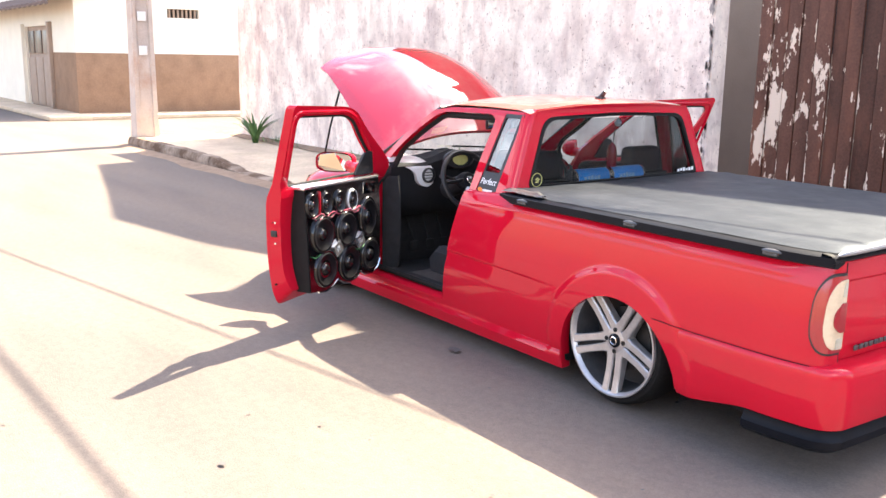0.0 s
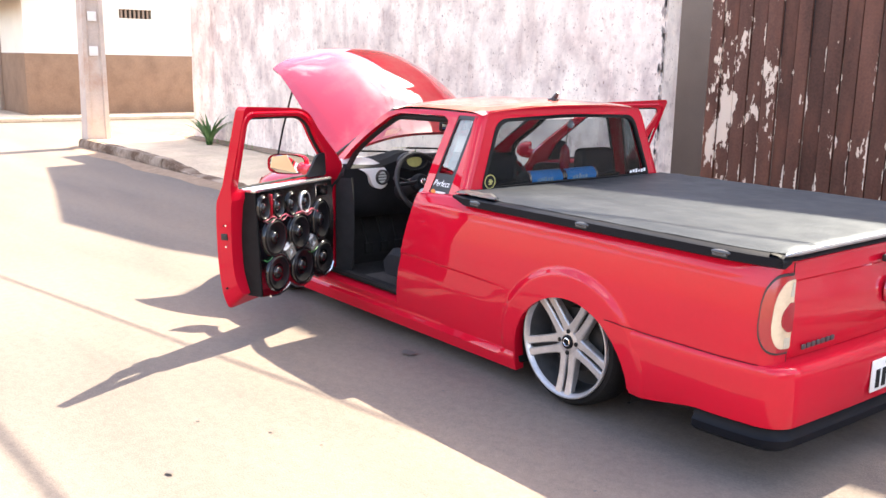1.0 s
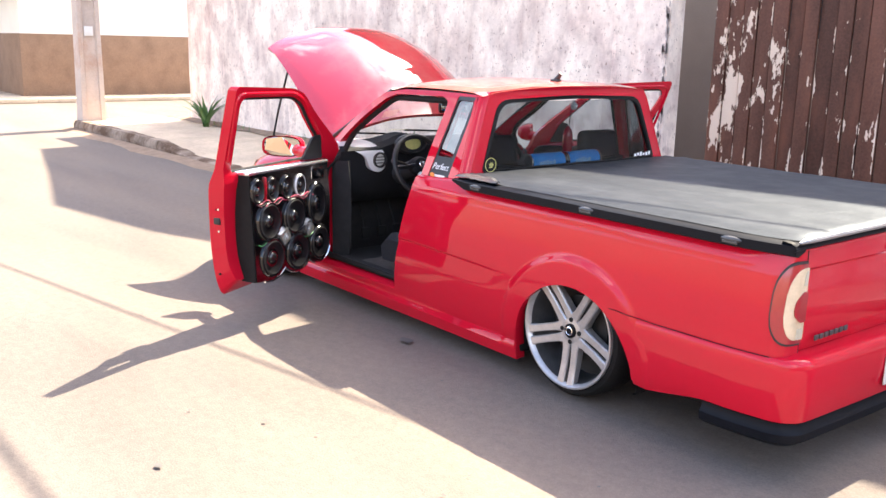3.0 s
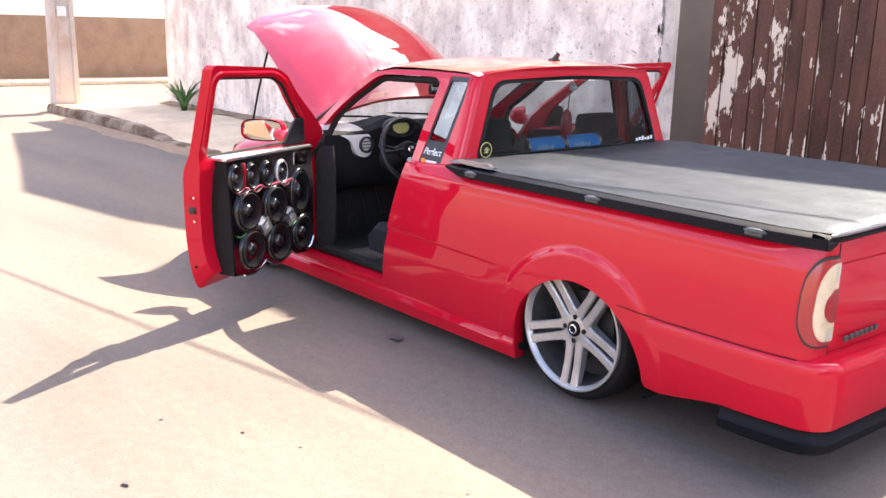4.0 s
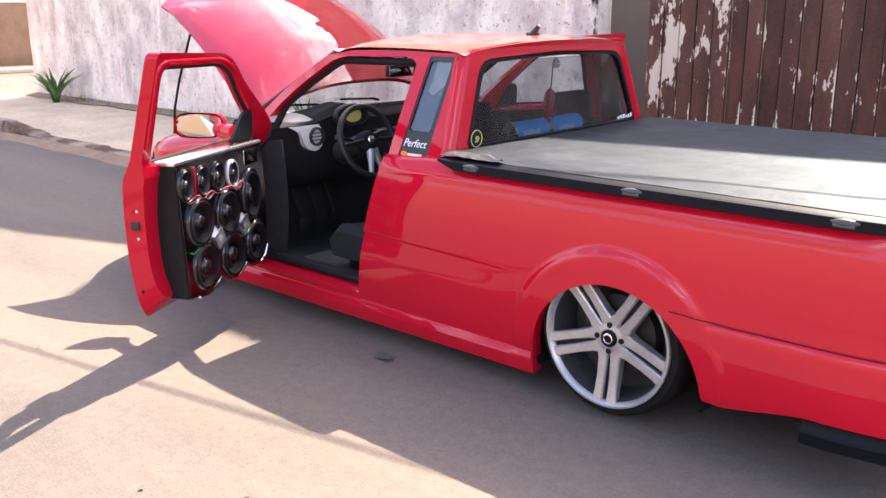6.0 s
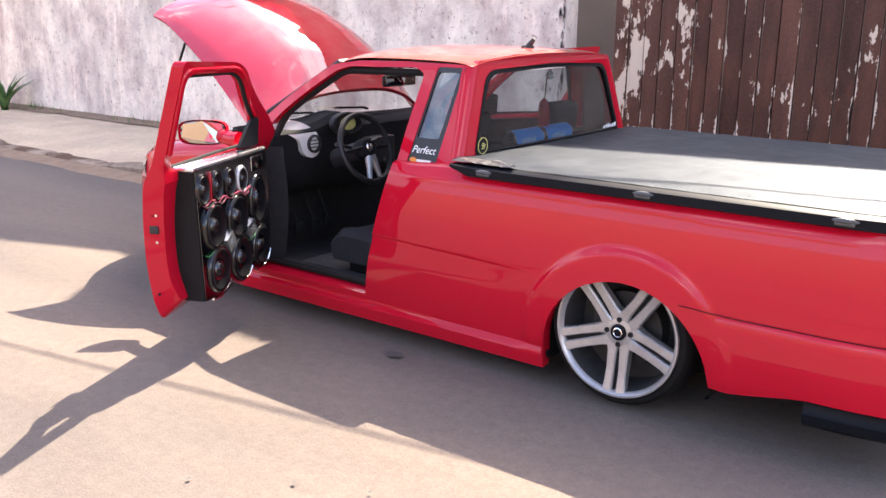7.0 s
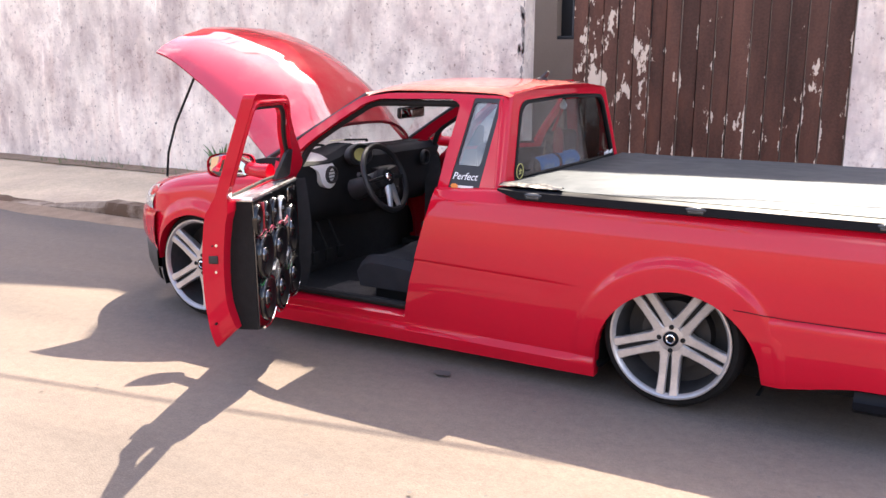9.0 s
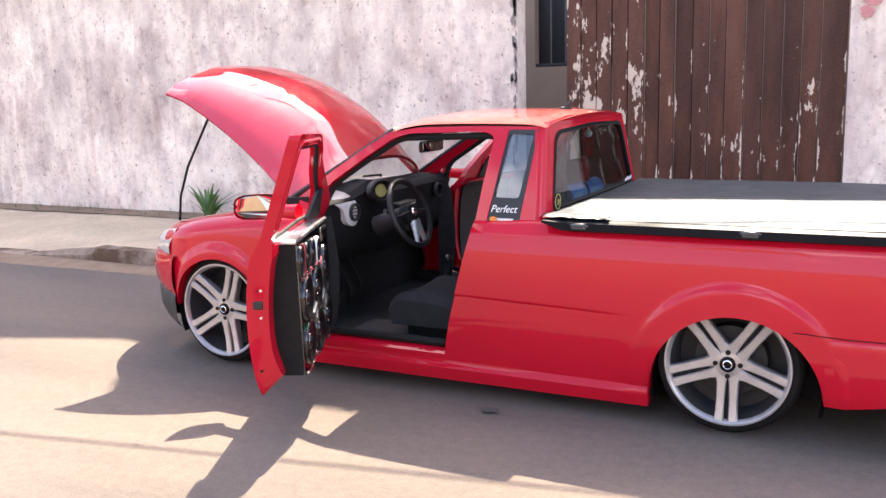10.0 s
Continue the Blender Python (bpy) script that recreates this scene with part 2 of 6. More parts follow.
def gate_material():
    """Brown paint over boards, peeled to pale primer in long flakes, most on the boards by the hinge side, with rusty wear."""
    m = mat("peeling_brown_paint", (0.087, 0.038, 0.026), 0.66, spec=0.25, var=0.5, scale=4, bump=0.35, bscale=60, rnd=0.26, second=(0.15, 0.058, 0.036), mix=(0.5, 0.72), stretch=(1.6, 1.6, 0.4))
    n, l = m.node_tree.nodes, m.node_tree.links
    p = n["Principled BSDF"]
    old = p.inputs["Base Color"].links[0].from_socket
    geo = n.new("ShaderNodeNewGeometry")
    mp = n.new("ShaderNodeMapping")
    mp.inputs["Scale"].default_value = (1.0, 1.0, 0.42)
    l.new(geo.outputs["Position"], mp.inputs[0])
    a = n.new("ShaderNodeTexNoise")
    a.inputs["Scale"].default_value, a.inputs["Detail"].default_value, a.inputs["Roughness"].default_value = 7.5, 7, 0.62
    l.new(mp.outputs[0], a.inputs[0])
    sep = n.new("ShaderNodeSeparateXYZ")
    l.new(geo.outputs["Position"], sep.inputs[0])
    xr = n.new("ShaderNodeMapRange")
    xr.inputs[1].default_value, xr.inputs[2].default_value = -1.75, -1.1
    xr.inputs[3].default_value, xr.inputs[4].default_value = 0.545, 0.655
    l.new(sep.outputs[0], xr.inputs[0])
    sub = n.new("ShaderNodeMath")
    sub.operation = "SUBTRACT"
    l.new(a.outputs[0], sub.inputs[0]), l.new(xr.outputs[0], sub.inputs[1])
    th = n.new("ShaderNodeMapRange")
    th.inputs[1].default_value, th.inputs[2].default_value = 0.0, 0.012
    l.new(sub.outputs[0], th.inputs[0])
    mx = n.new("ShaderNodeMix")
    mx.data_type = "RGBA"
    l.new(th.outputs[0], mx.inputs[0]), l.new(old, mx.inputs[6])
    mx.inputs[7].default_value = (0.62, 0.50, 0.40, 1)
    l.new(mx.outputs[2], p.inputs["Base Color"])
    return m


def pit_wall(m):
    """Adds pits, drips and washed-out patches of paint to the plaster."""
    n, l = m.node_tree.nodes, m.node_tree.links
    p = n["Principled BSDF"]
    col = p.inputs["Base Color"].links[0].from_socket
    geo = n.new("ShaderNodeNewGeometry")
    for stretch, scale, lo, hi, tint in (((1, 1, 0.10), 5.5, 0.52, 0.70, (0.86, 0.80, 0.79, 1)), ((1, 1, 1), 1.1, 0.50, 0.62, (0.86, 0.82, 0.83, 1)), ((1, 1, 0.55), 46, 0.645, 0.70, (0.42, 0.36, 0.35, 1)), ((1, 1, 0.14), 9.0, 0.60, 0.68, (1.22, 1.22, 1.22, 1)), ((1, 1, 0.75), 2.7, 0.47, 0.60, (0.80, 0.77, 0.79, 1)), ((1, 1, 0.8), 13.0, 0.56, 0.66, (0.80, 0.77, 0.77, 1)), ((1, 1, 0.8), 30.0, 0.63, 0.68, (0.52, 0.47, 0.46, 1))):
        mp = n.new("ShaderNodeMapping")
        mp.inputs["Scale"].default_value = stretch
        l.new(geo.outputs["Position"], mp.inputs[0])
        t = n.new("ShaderNodeTexNoise")
        t.inputs["Scale"].default_value, t.inputs["Detail"].default_value, t.inputs["Roughness"].default_value = scale, 7, 0.6
        l.new(mp.outputs[0], t.inputs[0])
        r = n.new("ShaderNodeMapRange")
        r.inputs[1].default_value, r.inputs[2].default_value = lo, hi
        l.new(t.outputs[0], r.inputs[0])
        mx = n.new("ShaderNodeMix")
        mx.data_type, mx.blend_type = "RGBA", "MULTIPLY"
        l.new(r.outputs[0], mx.inputs[0]), l.new(col, mx.inputs[6])
        mx.inputs[7].default_value = tint
        col = mx.outputs[2]
    l.new(col, p.inputs["Base Color"])


pit_wall(PLASTER)


def speckle(m, scale, lo, hi):
    """Pale and dark stones showing in a worn surface."""
    n, l = m.node_tree.nodes, m.node_tree.links
    p = n["Principled BSDF"]
    col = p.inputs["Base Color"].links[0].from_socket
    geo = n.new("ShaderNodeNewGeometry")
    for sc in (scale, scale * 0.27):
        t = n.new("ShaderNodeTexNoise")
        t.inputs["Scale"].default_value, t.inputs["Detail"].default_value, t.inputs["Roughness"].default_value = sc, 4, 0.7
        l.new(geo.outputs["Position"], t.inputs[0])
        r = n.new("ShaderNodeMapRange")
        r.inputs[1].default_value, r.inputs[2].default_value = 0.36, 0.64
        r.inputs[3].default_value, r.inputs[4].default_value = lo, hi
        l.new(t.outputs[0], r.inputs[0])
        mx = n.new("ShaderNodeMix")
        mx.data_type, mx.blend_type = "RGBA", "MULTIPLY"
        mx.inputs[0].default_value = 1.0
        l.new(col, mx.inputs[6]), l.new(r.outputs[0], mx.inputs[7])
        col = mx.outputs[2]
    l.new(col, p.inputs["Base Color"])


speckle(ASPHALT, 75.0, 0.925, 1.075)
speckle(CONCRETE, 60.0, 0.93, 1.07)
GATE = gate_material()
PRIMER = mat("pale_primer", (0.62, 0.50, 0.40), 0.9, var=0.15, scale=20, bump=0.3)


# ---- mesh helpers ----
from mathutils.geometry import tessellate_polygon


def base_of(ob):
    v = Vector((0, 0, 0))
    while ob:
        v += ob.location
        ob = ob.parent
    return v


def part(name, bm, material, parent=None, label="", smooth=40):
    """Links a bmesh, given in world metres, as one mesh object under parent."""
    me = bpy.data.meshes.new(name)
    bmesh.ops.recalc_face_normals(bm, faces=bm.faces)
    if parent:
        bmesh.ops.translate(bm, verts=bm.verts, vec=-base_of(parent))
    bm.to_mesh(me)
    bm.free()
    for mm in material if isinstance(material, (list, tuple)) else [material]:
        me.materials.append(mm)
    if smooth:
        me.polygons.foreach_set("use_smooth", [True] * len(me.polygons))
        me.set_sharp_from_angle(angle=radians(smooth))
    ob = new(name, me)
    ob.parent = parent
    if label:
        ob["label"] = label
    return ob


def thing(name, at, label, category, group="", kind=""):
    ob = new(name)
    ob.location = at
    ob.empty_display_size = 0.1
    return tagged(ob, label, category, group, kind)


def solid(name, bm, material, label, category, kind="", group="", smooth=40):
    return tagged(part(name, bm, material, None, "", smooth), label, category, group, kind)


def box(bm, lo, hi, bev=0.0, mi=0, seg=2):
    r = bmesh.ops.create_cube(bm, size=1.0)
    c, s = [(a + b) / 2 for a, b in zip(lo, hi)], [abs(b - a) for a, b in zip(lo, hi)]
    bmesh.ops.transform(bm, matrix=Matrix.Translation(c) @ Matrix.Diagonal((*s, 1)), verts=r["verts"])
    faces = {f for v in r["verts"] for f in v.link_faces}
    for f in faces:
        f.material_index = mi
    if bev:
        e = list({e for v in r["verts"] for e in v.link_edges})
        out = bmesh.ops.bevel(bm, geom=e, offset=bev, segments=seg, profile=0.5, affect="EDGES")
        for f in out["faces"]:
            f.material_index = mi
    return r


def grid(bm, rows, mi=0, close=False):
    """Skins rows of points."""
    vs = [[bm.verts.new(p) for p in r] for r in rows]
    for a, b in zip(vs, vs[1:]):
        n = len(a)
        for i in range(n if close else n - 1):
            j = (i + 1) % n
            f = bm.faces.new((a[i], a[j], b[j], b[i]))
            f.material_index = mi
    return vs


def tube(bm, pts, r, n=8, mi=0, caps=True, flat=1.0):
    """A round bar along points; r: one radius or one for each."""
    pts = [Vector(p) for p in pts]
    rs = r if isinstance(r, (list, tuple)) else [r] * len(pts)
    rows, up = [], None
    for i, p in enumerate(pts):
        d = (pts[min(i + 1, len(pts) - 1)] - pts[max(i - 1, 0)]).normalized()
        if up is None:
            up = d.orthogonal().normalized()
        up = (up - d * up.dot(d)).normalized()
        s = d.cross(up)
        rows.append([p + (up * math.cos(2 * math.pi * k / n) + s * math.sin(2 * math.pi * k / n) * flat) * rs[i] for k in range(n)])
    vs = grid(bm, rows, mi, True)
    if caps:
        for ring in (vs[0], vs[-1]):
            bm.faces.new(ring).material_index = mi
    return vs


def lathe(bm, profile, m, n=32, mi=0, closed_ends=False):
    """Turns (radius, height) pairs round m's z axis."""
    rows = [[m @ Vector((r * math.cos(2 * math.pi * k / n), r * math.sin(2 * math.pi * k / n), h)) for k in range(n)] for r, h in profile]
    vs = grid(bm, rows, mi, True)
    if closed_ends:
        for ring in (vs[0], vs[-1]):
            bm.faces.new(ring).material_index = mi
    return vs


def rounded(poly, r, n=5):
    """A polygon with its corners rounded; r: one radius, or one for each corner."""
    out = []
    k = len(poly)
    for i, p in enumerate(poly):
        p = Vector(p)
        a, b = Vector(poly[i - 1]) - p, Vector(poly[(i + 1) % k]) - p
        rr = r[i] if isinstance(r, (list, tuple)) else r
        rr = min(rr, a.length * 0.45, b.length * 0.45)
        if rr <= 1e-4:
            out.append(p)
            continue
        s, e = p + a.normalized() * rr, p + b.normalized() * rr
        for q in range(n + 1):
            f = q / n
            out.append(s * (1 - f) ** 2 + p * 2 * f * (1 - f) + e * f * f)
    return out


def dense(loop, step):
    out = []
    for a, b in zip(loop, loop[1:] + loop[:1]):
        a, b = Vector(a), Vector(b)
        n = max(1, int((b - a).length / step))
        out += [a.lerp(b, i / n) for i in range(n)]
    return out


def plate(bm, outer, holes, front, back, mi=0, side=None):
    """A plate with holes: its outline in two numbers, carried to its front and its back in space."""
    loops = [dense(list(map(Vector, lp)), 0.07) for lp in (outer, *holes)]
    flat = [p for lp in loops for p in lp]
    a = [bm.verts.new(front(p.x, p.y)) for p in flat]
    b = [bm.verts.new(back(p.x, p.y)) for p in flat]
    for ids in tessellate_polygon([[Vector((p.x, p.y, 0)) for p in lp] for lp in loops]):
        if len(set(ids)) == 3:
            bm.faces.new([a[i] for i in ids]).material_index = mi
            bm.faces.new([b[i] for i in reversed(ids)]).material_index = mi
    start = 0
    for lp in loops:
        n = len(lp)
        for i in range(n):
            p, q = start + i, start + (i + 1) % n
            bm.faces.new((a[p], a[q], b[q], b[p])).material_index = mi if side is None else side
        start += n


def sstep(a, b, x):
    t = min(1.0, max(0.0, (x - a) / (b - a)))
    return t * t * (3 - 2 * t)


# ---- the setting ----
KERB_Y, WALL_Y, PAVE = 1.95, 3.66, 0.14


def ground_sheet():
    bm = bmesh.new()
    n = 90
    xs = [-13 + 16 * i / n for i in range(n + 1)]
    xs = [-600, -150, -60, -30] + xs + [12, 40, 150, 600]
    ys = [-600, -150, -50, -20] + [-9 + 14 * i / n for i in range(n + 1)] + [12, 40, 150, 600]
    grid(bm, [[(x, y, 0.006 * noise.noise((x * 0.8, y * 0.8, 3)) if -13 < x < 3 and -6 < y < 1.5 and not (-3.4 < x < 1.3 and -0.2 < y < 2) else -0.002) for x in xs] for y in ys])
    return solid("road", bm, ASPHALT, "worn pale grey asphalt street with dusty lighter patches", "road", "structure")


def pavement():
    bm = bmesh.new()
    # dropped to the road by a driveway between x = -9 and -6.6
    def top(x, y):
        drop = sstep(-9.4, -8.2, x) * (1 - sstep(-6.5, -5.3, x))
        f = (y - KERB_Y) / (WALL_Y - KERB_Y)
        return PAVE - drop * (PAVE - 0.035) * (1 - sstep(0.0, 0.75, f)) + 0.012 * noise.noise((x * 1.3, y * 1.3, 8)) + 0.02 * f
    xs = [-13.0 + 0.2 * i for i in range(96)]
    grid(bm, [[(x, KERB_Y + 0.14 + (WALL_Y + 0.1 - KERB_Y - 0.14) * j / 10, top(x, KERB_Y + 0.14 + (WALL_Y - KERB_Y - 0.14) * j / 10)) for x in xs] for j in range(11)])
    pv = solid("pavement", bm, CONCRETE, "dusty concrete pavement stained with red earth", "pavement", "structure")
    random.seed(5)
    x = -12.9
    while x < 6.0:
        w = random.uniform(0.75, 1.0)
        b = bmesh.new()
        h0, h1 = top(x, KERB_Y), top(x + w, KERB_Y)
        j = random.uniform(-0.012, 0.012)
        rows = []
        for yy, zz in ((0, -0.06), (0, 0.6), (0.03, 1.0), (0.16, 1.0), (0.16, -0.06)):
            row = []
            for k in range(7):
                xx = x + 0.008 + (w - 0.016) * k / 6
                h = h0 + (h1 - h0) * k / 6 + 0.006
                ch = 0.012 * noise.noise((xx * 5, yy * 9, zz * 3))
                row.append((xx, KERB_Y + yy + j + ch, h * zz + ch * (zz > 0)))
            rows.append(row)
        vs = grid(b, rows)
        for e in (0, -1):
            b.faces.new([r[e] for r in vs])
        part("kerbstone", b, KERB, pv, smooth=30)
        x += w
    # earth washed along the gutter
    b = bmesh.new()
    grid(b, [[(x, KERB_Y - 0.01 - j * (0.045 + 0.05 * noise.noise((x * 0.9, 1, 1)) + 0.03), 0.028 - 0.0105 * j + 0.006 * noise.noise((x * 6, j, 2))) for x in xs] for j in range(4)])
    solid("gutter_earth", b, DIRT, "red earth washed into the gutter", "earth", "stuff")
    b = bmesh.new()
    grid(b, [[(x, WALL_Y - 0.20 * j / 3 * (0.6 + 0.6 * noise.noise((x * 1.7, 4, 1)) + 0.4) + 0.01, PAVE + 0.065 - 0.012 * j + 0.012 * noise.noise((x * 7, j, 5))) for x in xs if x < -2.4] for j in range(4)])
    solid("wall_foot_earth", b, SOIL, "earth and litter along the foot of the wall", "earth", "stuff")
    return pv


def rough_wall(name, lo, hi, material, label, seed):
    """A plastered wall with an uneven face and worn edges."""
    bm = bmesh.new()
    nx, nz = max(2, int((hi[0] - lo[0]) / 0.12)), int((hi[2] - lo[2]) / 0.12)
    def f(x, y, z):
        return (x, y + 0.012 * noise.noise((x * 1.3, z * 1.3, seed)) + 0.005 * noise.noise((x * 6, z * 6, seed)), z)
    rows = [[f(lo[0] + (hi[0] - lo[0]) * i / nx, lo[1], lo[2] + (hi[2] - lo[2]) * k / nz) for i in range(nx + 1)] for k in range(nz + 1)]
    rows.append([(p[0], hi[1], hi[2]) for p in rows[-1]])
    rows.append([(p[0], hi[1], lo[2]) for p in rows[0]])
    vs = grid(bm, rows)
    for e in (0, -1):
        bm.faces.new([r[e] for r in vs])
    ob = solid(name, bm, material, label, "wall", "structure", smooth=50)
    return ob


ground_sheet()
pavement()
wall_left = rough_wall("wall_north", (-12.15, WALL_Y, 0.0), (-2.36, WALL_Y + 0.18, 3.0), PLASTER, "tall plastered boundary wall with flaking stained whitewash", 1)
rough_wall("wall_north_east", (0.19, WALL_Y, 0.0), (6.0, WALL_Y + 0.18, 3.0), PLASTER, "plastered wall beside the gate with red spray marks", 4)
# wall top is unseen: skyline heights and hump are set to place its shadow
bm = bmesh.new()
HY = 6.7
plate(bm, [(-11.6, 0), (8, 0), (8, 7.79), (1.5, 7.79), (-0.55, 8.10), (-2.18, 8.50), (-2.6, 8.52), (-2.9, 8.86), (-3.85, 8.88), (-3.95, 9.12), (-4.1, 9.24), (-4.3, 9.20), (-4.42, 9.0), (-4.5, 8.7), (-4.62, 8.24), (-4.88, 8.21), (-5.75, 8.58), (-7.4, 8.95), (-9.6, 8.19), (-11.6, 7.56)], [[(-3.38, 1.63), (-2.2, 1.63), (-2.2, 2.9), (-3.38, 2.9)]], lambda x, z: (x, HY, z), lambda x, z: (x, HY + 0.2, z))
solid("house_wall", bm, GREYWALL, "tall grey plastered house wall in the yard behind the gate", "wall", "structure")
win = thing("window_1", (-2.8, HY, 1.63), "dark barred window in the grey house wall", "window", kind="structure")
bm = bmesh.new()
box(bm, (-3.4, HY + 0.14, 1.6), (-2.18, HY + 0.16, 2.95))
part("pane", bm, DARK, win)
for z0 in (1.63, 2.86):
    bm = bmesh.new()
    box(bm, (-3.38, HY + 0.02, z0), (-2.2, HY + 0.10, z0 + 0.04), 0.004)
    part("window_frame", bm, BLACK, win)
for i in range(6):
    bm = bmesh.new()
    tube(bm, [(-3.2 + 0.18 * i, HY + 0.06, 1.66), (-3.2 + 0.18 * i, HY + 0.06, 2.88)], 0.01, 6)
    part("bar", bm, DARKMETAL, win)

# cracked strip at the wall's end
bm = bmesh.new()
random.seed(11)
for i in range(90):
    z = random.uniform(0.3, 2.9)
    s = random.uniform(0.01, 0.035)
    x = -2.365 - random.random() ** 2 * 0.05
    bm.faces.new([bm.verts.new((min(x + s * 0.6 * random.uniform(0.5, 1.2) * math.cos(6.283 * q / 9), -2.361), WALL_Y - 0.0165, z + s * 1.8 * random.uniform(0.5, 1.2) * math.sin(6.283 * q / 9))) for q in range(9)])
part("crack", bm, FLAKE, wall_left, "dark broken plaster")
# flakes where the whitewash has come off
bm = bmesh.new()
for i in range(2200):
    x, z = random.uniform(-12.4, -2.45), random.uniform(0.35, 2.9)
    if noise.noise((x * 0.7, z * 0.7, 21)) < -0.05:
        continue
    s = random.uniform(0.0025, 0.008) * (1.9 if random.random() < 0.08 else 1)
    k = 7
    y = WALL_Y + 0.012 * noise.noise((x * 1.3, z * 1.3, 1)) + 0.005 * noise.noise((x * 6, z * 6, 1)) - 0.006
    bm.faces.new([bm.verts.new((x + s * random.uniform(0.6, 1.2) * math.cos(6.283 * q / k), y, z + 1.3 * s * random.uniform(0.6, 1.2) * math.sin(6.283 * q / k))) for q in range(k)])
tagged(part("flake", bm, FLAKE, wall_left, "small spots where the whitewash has flaked off"), kind="stuff")
bm = bmesh.new()
for cx, cz, sx, sz in ((0.30, 1.88, 0.05, 0.05), (0.34, 1.95, 0.06, 0.03), (0.27, 2.0, 0.03, 0.05), (0.47, 1.80, 0.02, 0.05)):
    k = 12
    bm.faces.new([bm.verts.new((cx + sx * random.uniform(0.6, 1.2) * math.cos(6.283 * q / k), WALL_Y - 0.02, cz + sz * random.uniform(0.6, 1.2) * math.sin(6.283 * q / k))) for q in range(k)])
part("spray_mark", bm, REDSPRAY, bpy.data.objects["wall_north_east"], "red spray paint marks")

# gate of boards
gate = thing("wooden_gate", (-0.87, WALL_Y + 0.06, 0.1), "tall brown wooden gate of upright boards with peeling paint", "gate", kind="structure")
random.seed(3)
edges_x = [-1.94]
while edges_x[-1] < 0.12:
    edges_x.append(edges_x[-1] + random.uniform(0.118, 0.142))
edges_x[-1] = 0.18
for i, (a, b) in enumerate(zip(edges_x, edges_x[1:])):
    bm = bmesh.new()
    d = random.uniform(-0.006, 0.006) + (0.010 if i % 2 else 0)
    box(bm, (a + 0.004, WALL_Y + 0.02 + d, 0.13), (b - 0.004, WALL_Y + 0.05 + d, 3.1), 0.006)
    part("board", bm, GATE, gate, smooth=30)
    bm = bmesh.new()
    for q in range(random.choice((5, 6, 8, 10, 12))):
        z = 0.30 + random.random() ** 1.3 * 1.25 + (0.6 * random.random() if i < 5 else 0.0)
        h = random.uniform(0.02, 0.09) * random.choice((0.6, 1.0, 1.0, 2.6)) * (1.4 if z < 0.9 else 0.9)
        w = random.uniform(0.003, 0.008) + 0.05 * h
        edge_right = random.random() < 0.7
        x0 = b - 0.006 if edge_right else a + 0.006
        y = WALL_Y + 0.0185 + d
        k = max(5, int(h / 0.011))
        inner = [(x0 + (-1 if edge_right else 1) * w * math.sin(math.pi * (r_ + 0.4) / (k + 0.8)) ** 0.6 * random.uniform(0.25, 1.25), y, z + h * r_ / k) for r_ in range(k + 1)]
        outer_ = [(x0, y, z + h * r_ / k) for r_ in range(k, -1, -1)]
        bm.faces.new([bm.verts.new(p) for p in inner + outer_])
    tagged(part("bare_patch", bm, PRIMER, gate, "pale primer where the paint has peeled"), kind="stuff")
for z in (0.5, 2.6):
    bm = bmesh.new()
    box(bm, (-1.92, WALL_Y + 0.062, z), (0.16, WALL_Y + 0.10, z + 0.12), 0.006)
    part("ledger", bm, BROWNDOOR, gate)

# far side of the street: unseen walls, added for bounce and car reflections
bm = bmesh.new()
box(bm, (-24, -13.3, -0.1), (16, -13.0, 2.6), 0.01)
solid("wall_south", bm, GREYWALL, "plain grey wall added across the street, out of view", "wall", "structure")
bm = bmesh.new()
box(bm, (16, -13.0, -0.1), (16.3, 3.6, 2.6), 0.01)
solid("wall_east", bm, GREYWALL, "plain wall added to close the street's end, out of view", "wall", "structure")


# ---- the pickup ----
CY, HUB_Z, AX_F = 0.92, 0.298, -2.60
car = thing("pickup_truck", (-1.1, CY, 0.0), "lowered red two-door pickup with open doors, raised bonnet and covered bed", "pickup truck")


def both(fn, name, material, label="", smooth=40, parent=None):
    """Builds a part of the left side and its mirror image."""
    out = []
    for s in (0, 1):
        bm = bmesh.new()
        fn(bm)
        if s:
            for v in bm.verts:
                v.co.y = 2 * CY - v.co.y
        out.append(part(name, bm, material, parent or car, label, smooth))
    return out


